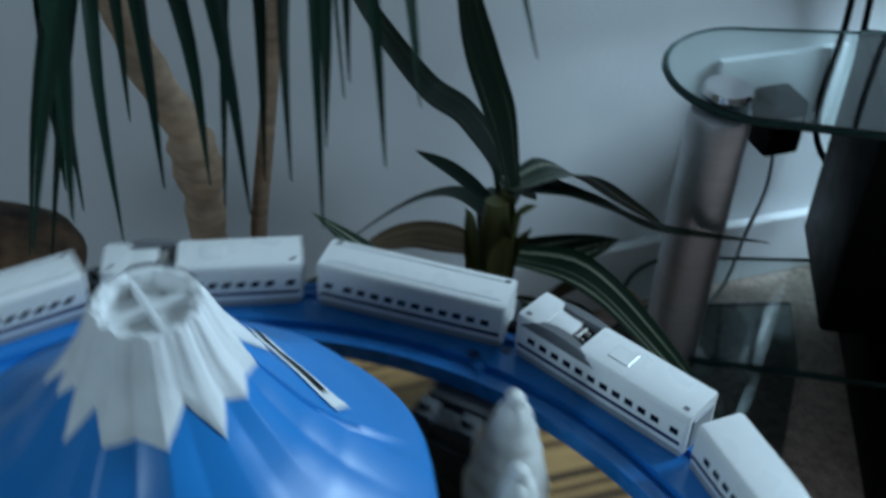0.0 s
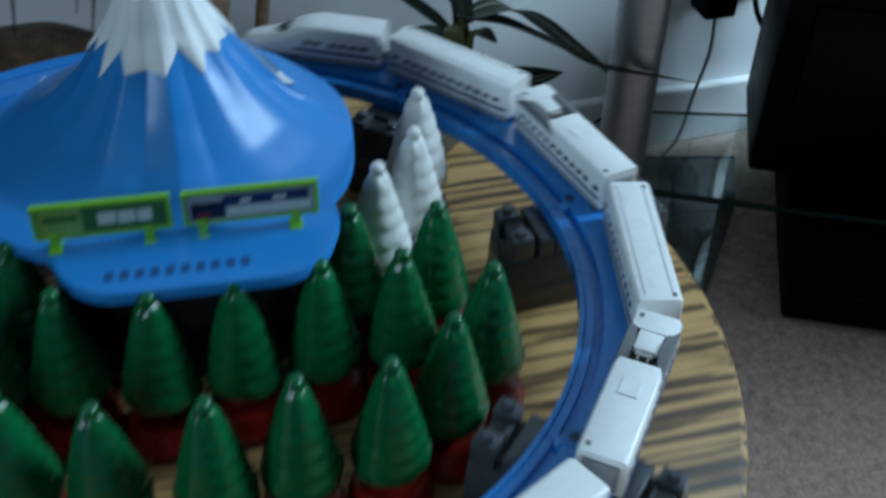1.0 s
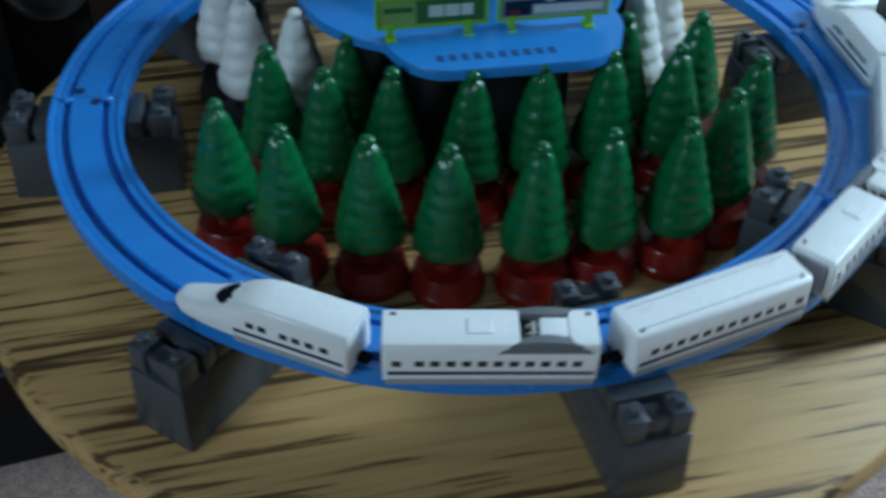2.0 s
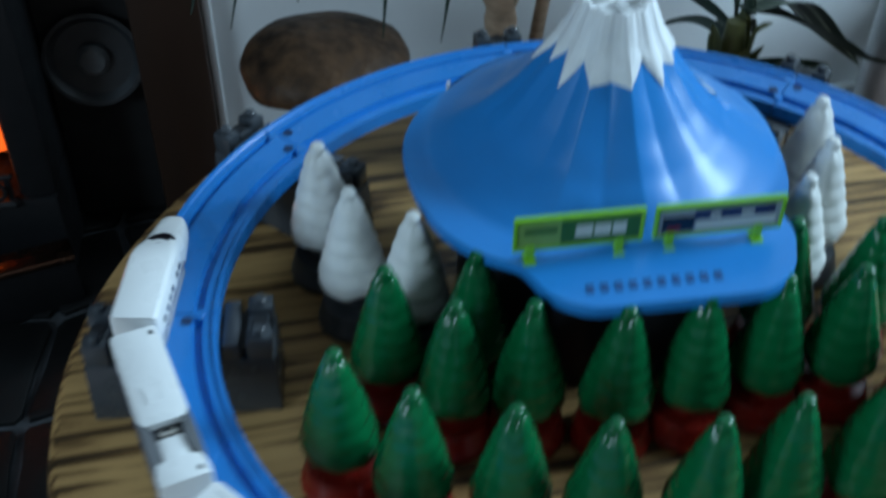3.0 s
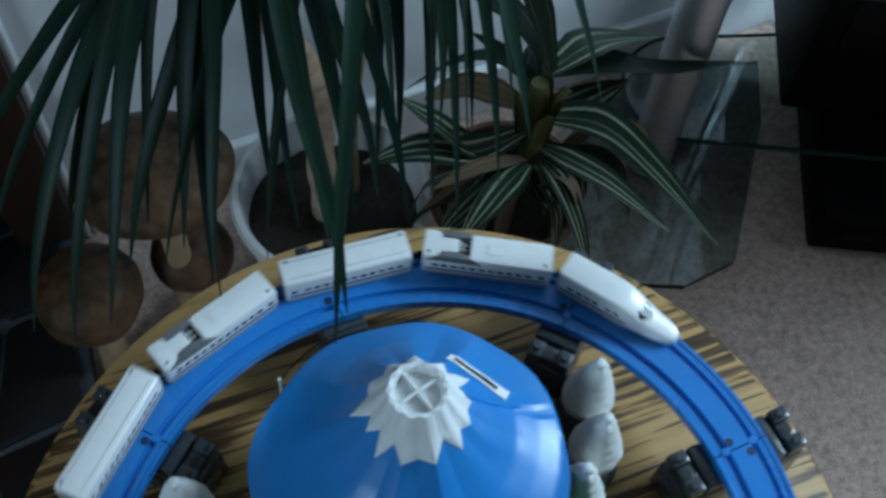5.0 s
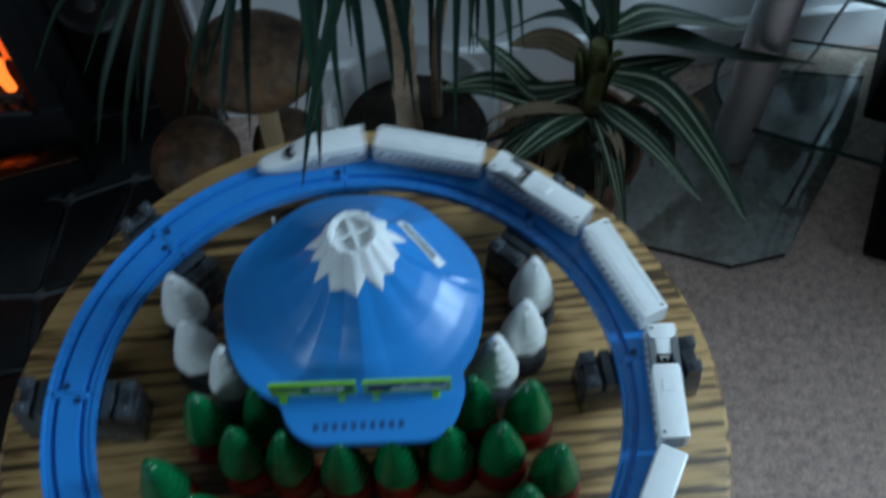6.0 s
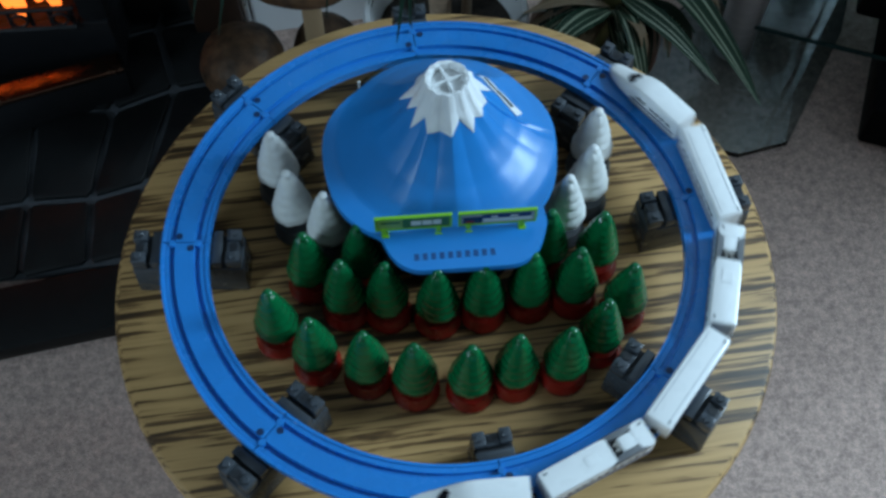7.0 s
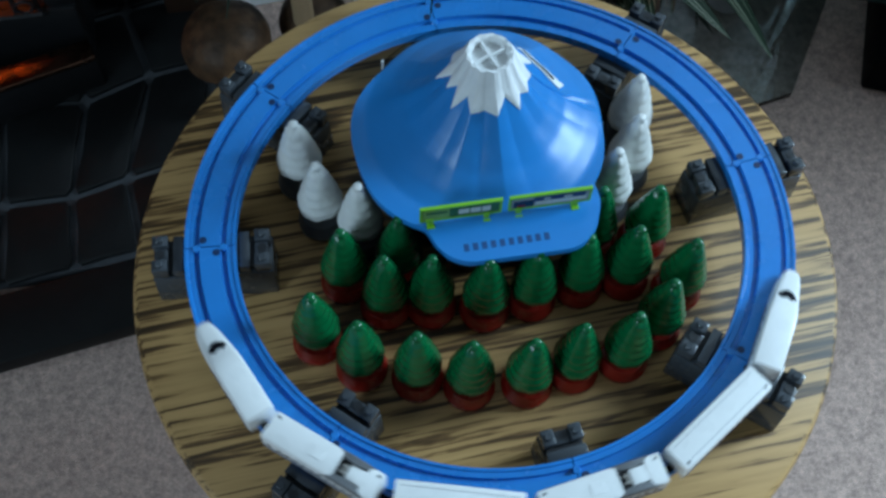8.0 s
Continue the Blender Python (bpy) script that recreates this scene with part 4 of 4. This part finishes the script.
def round_plate():
    t = thing("round_metal_plate", "round dark metal plate with a pale hub in the fireplace", "metal plate", pose(-0.335, 0.63, 0.318, 80, 0, 0))
    part("dish", lathe([(0.0005, -0.003), (0.040, -0.003), (0.047, 0.004), (0.049, 0.008), (0.045, 0.008), (0.038, 0.001), (0.0005, 0.001)], 40), M_DISH, t)
    part("hub", lathe([(0.016, 0), (0.016, 0.006), (0.012, 0.010)], 28), M_HUB, t, "pale metal hub", pose(0, 0, 0.001))


round_plate()


# ---------------- wooden mushrooms ----------------
def mushroom(name, label, x, y, zc, rx, rz, stem_r, seed, lean=0.0, squash=1.0):
    t = thing(name, label, "ornament", pose(x, y, FLOOR))
    prof = [(0.25 * rx, -0.45 * rz), (0.75 * rx, -0.55 * rz), (0.97 * rx, -0.25 * rz), (1.0 * rx, 0.05 * rz), (0.93 * rx, 0.38 * rz), (0.74 * rx, 0.68 * rz), (0.45 * rx, 0.90 * rz), (0.2 * rx, 0.98 * rz), (0.0005, 1.0 * rz)]
    bm = lathe(prof, 40)
    for v in bm.verts:
        k = 1 + 0.10 * noise.noise(Vector((v.co.x * 14 + seed, v.co.y * 14, v.co.z * 14)))
        v.co.x *= k
        v.co.y *= k * squash
        v.co.z += 0.006 * noise.noise(Vector((v.co.x * 20 + seed, v.co.y * 20, 3)))
    part("cap", bm, M_MUSH, t, "dark polished wooden cap", pose(lean, 0, zc - FLOOR), angle=80)
    n = 8
    h = zc - FLOOR - 0.3 * rz
    pts = [(lean * i / n, 0.004 * math.sin(i), h * i / n) for i in range(n + 1)]
    part("stem", tube(pts, [stem_r * (1.35 - 0.5 * math.sin(math.pi * i / n * 0.7)) for i in range(n + 1)], 18), M_MUSHSTEM, t, "pale tan wooden stem", angle=80)


mushroom("wooden_mushroom", "tall carved wooden mushroom with a broad dark brown cap", -0.112, 0.455, 0.405, 0.073, 0.032, 0.014, 1.0, 0.0, 0.92)
mushroom("wooden_mushroom", "small carved wooden mushroom with a round brown cap", -0.205, 0.435, 0.255, 0.052, 0.045, 0.016, 5.0)
mushroom("wooden_mushroom", "small carved wooden mushroom with a round brown cap", -0.100, 0.47, 0.235, 0.042, 0.036, 0.014, 9.0)


# ---------------- potted plants ----------------
def dracaena():
    t = thing("potted_dracaena", "tall potted dragon tree with long drooping dark green leaves", "plant", pose(0, 0, FLOOR))
    O = Vector((0, 0, FLOOR))
    px, py, pr = 0.05, 0.475, 0.100
    prof = [(0.070, 0), (0.076, 0.004), (0.094, 0.17), (pr + 0.001, 0.185), (pr + 0.003, 0.195), (pr, 0.203), (pr - 0.006, 0.203), (pr - 0.010, 0.19), (pr - 0.012, 0.15), (0.0005, 0.15)]
    part("pot", lathe(prof, 56), M_POT, t, "white glazed plant pot", pose(px, py, 0))
    bm = lathe([(0.0005, 0.140), (pr - 0.012, 0.140), (pr - 0.0125, 0.154), (0.06, 0.158), (0.03, 0.155), (0.0005, 0.157)], 48)
    for v in bm.verts:
        v.co.z += 0.004 * noise.noise(v.co * 60)
    part("soil", bm, M_SOIL, t, "dark crumbly soil", pose(px, py, 0))
    trunk = smooth_path([Vector(p) - O for p in ((0.045, 0.48, 0.225), (0.043, 0.48, 0.33), (0.044, 0.478, 0.41), (0.041, 0.474, 0.465), (0.033, 0.47, 0.50), (0.013, 0.465, 0.555), (0.001, 0.455, 0.63), (-0.003, 0.445, 0.72), (0.0, 0.435, 0.82))], 5)
    n = len(trunk)
    part("trunk", tube(trunk, [0.0150 - 0.0050 * i / n + 0.0012 * math.sin(i * 1.9) + (0.0035 if 13 <= i <= 17 else 0) for i in range(n)], 14), M_BARK, t, "pale brown ringed trunk", angle=80)
    side = smooth_path([Vector(p) - O for p in ((0.078, 0.50, 0.225), (0.080, 0.50, 0.36), (0.092, 0.50, 0.47), (0.104, 0.50, 0.58), (0.11, 0.49, 0.74), (0.11, 0.47, 0.83))], 5)
    n = len(side)
    part("trunk", tube(side, [0.0068 - 0.002 * i / n for i in range(n)], 12), M_BARK, t, "thin second trunk", angle=80)
    tips = [(-0.040, 0.25, 0.57), (-0.014, 0.26, 0.585), (0.003, 0.24, 0.580), (0.095, 0.24, 0.575), (0.083, 0.26, 0.59), (0.127, 0.25, 0.60), (0.205, 0.27, 0.64), (0.024, 0.25, 0.60),
            (-0.162, 0.25, 0.615), (-0.132, 0.26, 0.58), (-0.092, 0.25, 0.61), (-0.080, 0.25, 0.555), (-0.038, 0.28, 0.53), (0.045, 0.27, 0.585), (0.062, 0.25, 0.58), (-0.018, 0.13, 0.665),
            (-0.006, 0.15, 0.66), (-0.195, 0.22, 0.60), (-0.215, 0.29, 0.60), (-0.112, 0.28, 0.60), (-0.172, 0.20, 0.60), (0.155, 0.30, 0.60), (0.075, 0.32, 0.55), (0.110, 0.33, 0.56),
            (-0.105, 0.22, 0.64), (-0.025, 0.30, 0.57), (0.010, 0.31, 0.60), (0.052, 0.30, 0.55), (0.115, 0.28, 0.63),
            (0.140, 0.24, 0.66), (-0.230, 0.25, 0.66), (-0.140, 0.18, 0.66), (-0.075, 0.17, 0.68)]
    rnd = random.Random(21)
    for i, tip in enumerate(tips):
        tip = Vector(tip)
        crown = Vector((0.0, 0.43, 0.82)) if i % 3 else Vector((0.10, 0.46, 0.83))
        if tip.x > 0.07:
            crown = Vector((0.11, 0.46, 0.83))
        out = tip - crown
        out.z = 0
        start = crown + out * 0.08 + Vector((0, 0, rnd.uniform(-0.02, 0.02)))
        fall = tip.z - crown.z
        lift = rnd.uniform(0.005, 0.04)
        rise = crown + out * 0.34 + Vector((0, 0, lift + 0.15 * fall))
        over = crown + out * 0.66 + Vector((rnd.uniform(-0.003, 0.003), 0, lift * 0.75 + 0.42 * fall))
        low = crown + out * 0.88 + Vector((rnd.uniform(-0.003, 0.003), 0, lift * 0.25 + 0.72 * fall))
        part("leaf", blade([p - O for p in (start, rise, over, low, tip)], rnd.uniform(0.0085, 0.0155), 0.35, rnd.uniform(-30, 30), 5, taper=1.1), M_LEAF, t, angle=80)
    for i in range(26):  # the rest of the two crowns
        crown = Vector((0.0, 0.435, 0.82)) if i % 2 else Vector((0.11, 0.47, 0.83))
        a = rnd.uniform(0, 2 * math.pi)
        r = rnd.uniform(0.10, 0.15) if math.sin(a) > 0 else rnd.uniform(0.14, 0.24)
        d = Vector((math.cos(a), math.sin(a) * 0.7, 0))
        up = rnd.uniform(0.03, 0.12)
        drop = rnd.uniform(-0.20, 0.02) if math.sin(a) < 0.2 else rnd.uniform(-0.10, 0.03)
        pts = [crown + d * 0.01, crown + d * r * 0.5 + Vector((0, 0, up)), crown + d * r * 0.9 + Vector((0, 0, up * 0.6 + drop * 0.35)), crown + d * r * 1.05 + Vector((0, 0, drop))]
        part("leaf", blade([p - O for p in pts], rnd.uniform(0.012, 0.018), 0.35, rnd.uniform(-30, 30), 5, taper=1.4), M_LEAF, t, angle=80)


dracaena()


def variegated_plant():
    t = thing("potted_variegated_plant", "low potted plant with broad cream-striped green leaves", "plant", pose(0, 0, FLOOR))
    O = Vector((0, 0, FLOOR))
    part("pot", lathe([(0.055, 0), (0.060, 0.004), (0.078, 0.13), (0.084, 0.135), (0.084, 0.155), (0.078, 0.155), (0.074, 0.13), (0.0005, 0.125)], 44), M_POTBROWN, t, "brown clay plant pot", pose(0.238, 0.462, 0))
    part("soil", lathe([(0.0005, 0.12), (0.072, 0.12), (0.072, 0.132), (0.04, 0.136), (0.0005, 0.134)], 36), M_SOIL, t, "dark soil", pose(0.238, 0.462, 0))
    stem = smooth_path([Vector(p) - O for p in ((0.242, 0.460, 0.205), (0.244, 0.445, 0.255), (0.246, 0.439, 0.298), (0.248, 0.444, 0.340), (0.250, 0.449, 0.380), (0.251, 0.453, 0.418))], 5)
    n = len(stem)
    part("stem", tube(stem, [0.0075 + 0.0055 * max(0.0, math.sin(math.pi * (i / n - 0.25) / 0.75)) for i in range(n)], 14), M_STEM, t, "thick yellow-green stem sheathed in leaf feet", angle=80)
    leaves = [  # way of the leaf from its foot to its tip, width, material
        (((0.254, 0.464, 0.410), (0.255, 0.484, 0.433), (0.238, 0.511, 0.457), (0.210, 0.526, 0.477), (0.164, 0.526, 0.548), (0.132, 0.520, 0.619)), 0.026, M_VARDARK),
        (((0.264, 0.455, 0.421), (0.259, 0.484, 0.465), (0.246, 0.503, 0.510), (0.238, 0.516, 0.549), (0.227, 0.526, 0.619)), 0.026, M_VARDARK),
        (((0.256, 0.464, 0.403), (0.229, 0.500, 0.415), (0.206, 0.526, 0.419)), 0.014, M_LEAF),
        (((0.254, 0.464, 0.390), (0.238, 0.516, 0.381), (0.203, 0.547, 0.352), (0.148, 0.557, 0.308)), 0.019, M_LEAF),
        (((0.253, 0.464, 0.360), (0.213, 0.526, 0.334), (0.161, 0.526, 0.329)), 0.030, M_DRY),
        (((0.257, 0.453, 0.428), (0.304, 0.468, 0.408), (0.357, 0.482, 0.374), (0.411, 0.492, 0.338), (0.518, 0.502, 0.304)), 0.044, M_VARDARK),
        (((0.258, 0.457, 0.425), (0.313, 0.487, 0.412), (0.386, 0.541, 0.337), (0.459, 0.585, 0.267)), 0.046, M_VAR),
        (((0.254, 0.448, 0.365), (0.304, 0.465, 0.349), (0.369, 0.487, 0.340)), 0.038, M_VAR),
        (((0.256, 0.448, 0.370), (0.319, 0.434, 0.349), (0.372, 0.387, 0.302), (0.418, 0.320, 0.257)), 0.050, M_VAR),
        (((0.254, 0.436, 0.338), (0.276, 0.413, 0.338), (0.313, 0.382, 0.323), (0.362, 0.331, 0.292)), 0.026, M_VAR),
        (((0.251, 0.429, 0.328), (0.260, 0.394, 0.334), (0.271, 0.359, 0.302), (0.286, 0.331, 0.229)), 0.020, M_VAR),
        (((0.243, 0.443, 0.359), (0.190, 0.443, 0.341), (0.134, 0.454, 0.352), (0.081, 0.465, 0.332)), 0.034, M_VAR),
        (((0.241, 0.443, 0.343), (0.190, 0.449, 0.339), (0.154, 0.465, 0.373), (0.120, 0.485, 0.401)), 0.032, M_VAR),
        (((0.243, 0.429, 0.323), (0.195, 0.387, 0.350), (0.144, 0.353, 0.335)), 0.030, M_VAR),
        (((0.239, 0.429, 0.312), (0.180, 0.394, 0.339), (0.124, 0.373, 0.310)), 0.027, M_VAR),
        (((0.243, 0.434, 0.323), (0.185, 0.413, 0.359), (0.132, 0.404, 0.354)), 0.022, M_DRY),
        (((0.248, 0.465, 0.374), (0.279, 0.517, 0.376), (0.320, 0.558, 0.335)), 0.032, M_VARDARK),
        (((0.253, 0.439, 0.312), (0.310, 0.418, 0.296), (0.364, 0.371, 0.245)), 0.034, M_VARDARK)]
    rnd = random.Random(31)
    for way, w, m in leaves:
        part("leaf", blade([Vector(p) - O for p in way], w, 0.22, rnd.uniform(-25, 25), 7, taper=2.0), m, t, "cream-striped leaf" if m == M_VAR else ("dry brown leaf" if m == M_DRY else ""), angle=80)
    for k in range(6):  # leaf feet that sheathe the stem's head
        a = 2.4 * k
        d = Vector((math.cos(a), math.sin(a), 0))
        foot = Vector((0.247, 0.443, 0.330 + 0.008 * k))
        way = [foot + d * 0.010, foot + d * 0.0125 + Vector((0, 0, 0.030)), foot + d * 0.016 + Vector((0, 0, 0.052)), foot + d * rnd.uniform(0.020, 0.030) + Vector((0, 0, rnd.uniform(0.060, 0.078)))]
        part("leaf", blade([p - O for p in way], rnd.uniform(0.016, 0.021), -0.35, 0, 6, base=0.85, taper=2.2), M_SHEATH, t, "yellow-green leaf foot", angle=80)
    c2 = Vector((0.243, 0.440, 0.280))
    for i in range(34):  # low tangle of striped and dry leaves round the stem
        a = rnd.uniform(-3.3, 0.15)
        r = rnd.uniform(0.05, 0.15)
        d = Vector((math.cos(a), math.sin(a) * 0.6, 0))
        h = rnd.uniform(0.01, 0.06)
        tip = c2 + d * r + Vector((0, 0, rnd.uniform(-0.10, 0.02)))
        pts = [c2 + Vector((0, 0, rnd.uniform(-0.03, 0.04))), c2 + d * r * 0.5 + Vector((0, 0, h)), c2 + d * r * 0.85 + Vector((0, 0, h * 0.6)), tip]
        m = (M_VAR, M_VARDARK, M_DRY)[i % 3]
        part("leaf", blade([p - O for p in pts], rnd.uniform(0.010, 0.024), 0.2, rnd.uniform(-60, 60), 6, taper=1.7), m, t, "cream-striped leaf" if m == M_VAR else ("dry brown leaf" if m == M_DRY else ""), angle=80)


variegated_plant()


# ---------------- glass stand ----------------
SM = pose(0.514, 0.578, 0, 0, 0, -22)


def shelf_outline(r=0.078, length=0.98, depth=0.34):
    pts = [(length, -r), (0.0, -r)]
    for k in range(1, 25):
        a = radians(-90 - 180 * k / 24)
        pts.append((r * math.cos(a), r * math.sin(a)))
    pts += [(0.12, r + 0.02), (0.26, depth - r), (length, depth - r)]
    return pts


def glass_stand():
    t = thing("glass_tv_stand", "corner television stand of clear glass shelves on brushed steel posts", "tv stand", SM)
    for z in (0.424, 0.160):
        bm = nb()
        o = shelf_outline()
        lo = [bm.verts.new((x, y, z)) for x, y in o]
        hi = [bm.verts.new((x, y, z + 0.008)) for x, y in o]
        bm.faces.new(lo[::-1])
        bm.faces.new(hi)
        for i in range(len(o)):
            bm.faces.new((lo[i], lo[(i + 1) % len(o)], hi[(i + 1) % len(o)], hi[i]))
        sh = part("shelf", bm, M_GLASS, t, "clear greenish glass shelf", smooth=False)
        sh.visible_shadow = z < 0.3
        pts = [Vector((x, y - 0.0, z + 0.004)) for x, y in o[:27]]
        part("edge", tube(pts, 0.0030, 6), M_GLASSEDGE, sh, "dark green polished glass edge")
    bm = nb()
    foot = [Vector((x, y, 0)) for x, y in ((-0.139, -0.243), (0.011, -0.233), (0.071, -0.193), (0.111, 0.012), (0.111, 0.112), (-0.054, 0.072), (-0.164, -0.078))]
    lo = [bm.verts.new((p.x, p.y, FLOOR + 0.001)) for p in foot]
    hi = [bm.verts.new((p.x, p.y, FLOOR + 0.011)) for p in foot]
    bm.faces.new(lo[::-1])
    bm.faces.new(hi)
    for k in range(len(foot)):
        bm.faces.new((lo[k], lo[(k + 1) % len(foot)], hi[(k + 1) % len(foot)], hi[k]))
    plate = part("base_plate", bm, M_SMOKE, t, "smoked glass base plate", smooth=False)
    plate.visible_shadow = False
    part("post", lathe([(0.026, FLOOR + 0.0115), (0.026, 0.30), (0.026, 0.417), (0.024, 0.423)], 36), M_STEEL, t, "brushed steel post", pose(-0.032, -0.060, 0), angle=50)
    cap = part("cap", lathe([(0.020, 0.4325), (0.021, 0.436), (0.019, 0.441), (0.0005, 0.442)], 28), M_CHROME, t, "chrome cap", pose(-0.028, -0.050, 0))
    part("post", lathe([(0.026, FLOOR), (0.026, 0.417), (0.024, 0.423)], 36), M_STEEL, t, "brushed steel post", pose(0.90, -0.03, 0), angle=50)
    return t


glass_stand()


def black_box(name, label, category, x0, y0, z0, x1, y1, z1, front):
    t = thing(name, label, category, SM)
    part("case", box(nb(), x0, y0, z0, x1, y1, z1, 0.006), M_BLACK, t)
    part(front, box(nb(), x0 + 0.03, y0 - 0.003, z0 + 0.03, x1 - 0.02, y0 + 0.002, z1 - 0.03, 0.002), M_SCREEN, t, "dark glossy front")
    return t


# the television's unseen right part is enlarged to block light from the carpet
black_box("television", "large black television standing on the glass shelf", "television", 0.135, -0.075, 0.4325, 1.05, 0.03, 1.06, "screen")
black_box("video_recorder", "black video recorder box on the lower glass shelf", "electronics", 0.110, -0.02, 0.1685, 0.60, 0.15, 0.41, "front_panel")
black_box("subwoofer", "black loudspeaker box on the carpet under the glass stand", "loudspeaker", 0.160, -0.158, FLOOR, 0.70, 0.12, 0.156, "grille")


def socket_and_plug():
    wm = pose(-0.2, 0.632, 0, 0, 0, WALL_TURN)
    t = thing("wall_socket", "white double wall socket on the pale wall", "socket", wm @ pose(0.82, -0.001, 0.325))
    part("plate", box(nb(), -0.073, -0.009, -0.043, 0.073, 0, 0.043, 0.003), M_TRIM, t)
    p = thing("power_adapter", "black plug-in power adapter with a thin grey cable", "adapter", wm @ pose(0.808, -0.0105, 0.310))
    part("case", box(nb(), -0.020, -0.042, -0.028, 0.020, 0, 0.026, 0.004), M_BLACK, p)
    part("rating_label", box(nb(), -0.013, -0.0426, 0.006, 0.014, -0.0415, 0.011), M_SKIRT, p, "pale label strip")
    part("cable", tube(smooth_path([(0, -0.03, -0.03), (0.002, -0.03, -0.08), (-0.006, -0.026, -0.14), (-0.02, -0.03, -0.205), (-0.07, -0.05, -0.232)], 6), 0.0022, 8), M_SKIRT, p, "thin grey cable")


socket_and_plug()


def cables():
    for k, (dx, sag) in enumerate(((0.0, 0.0), (0.018, 0.01), (0.05, 0.03))):
        t = thing("power_cable", "black cable hanging behind the television stand", "cable", SM, group="cables behind the stand")
        pts = [(0.09 + dx, 0.14, 0.80), (0.09 + dx, 0.15 + sag, 0.55), (0.10 + dx, 0.17, 0.40), (0.10 + dx + sag, 0.17, 0.28), (0.14 + dx, 0.16, 0.22)]
        part("cord", tube(smooth_path(pts, 6), 0.0035, 8), M_BLACK, t)


cables()


def motions():
    for car, a0, turn in CARS:
        rows = []
        for i in range(41):
            tt = i * 0.2
            a = a0 - SPEED * tt + 2.0 * max(0.0, 1 - tt / 0.4)
            x, y = CX + (TRACK_A + RIDE) * math.cos(radians(a)), CY + (TRACK_B + RIDE) * math.sin(radians(a))
            heading = math.degrees(math.atan2(-TRACK_B * math.cos(radians(a)), TRACK_A * math.sin(radians(a))))
            rows.append((tt, pose(x, y, RAIL, 0, 0, heading + turn)))
        walk(car, rows)


motions()
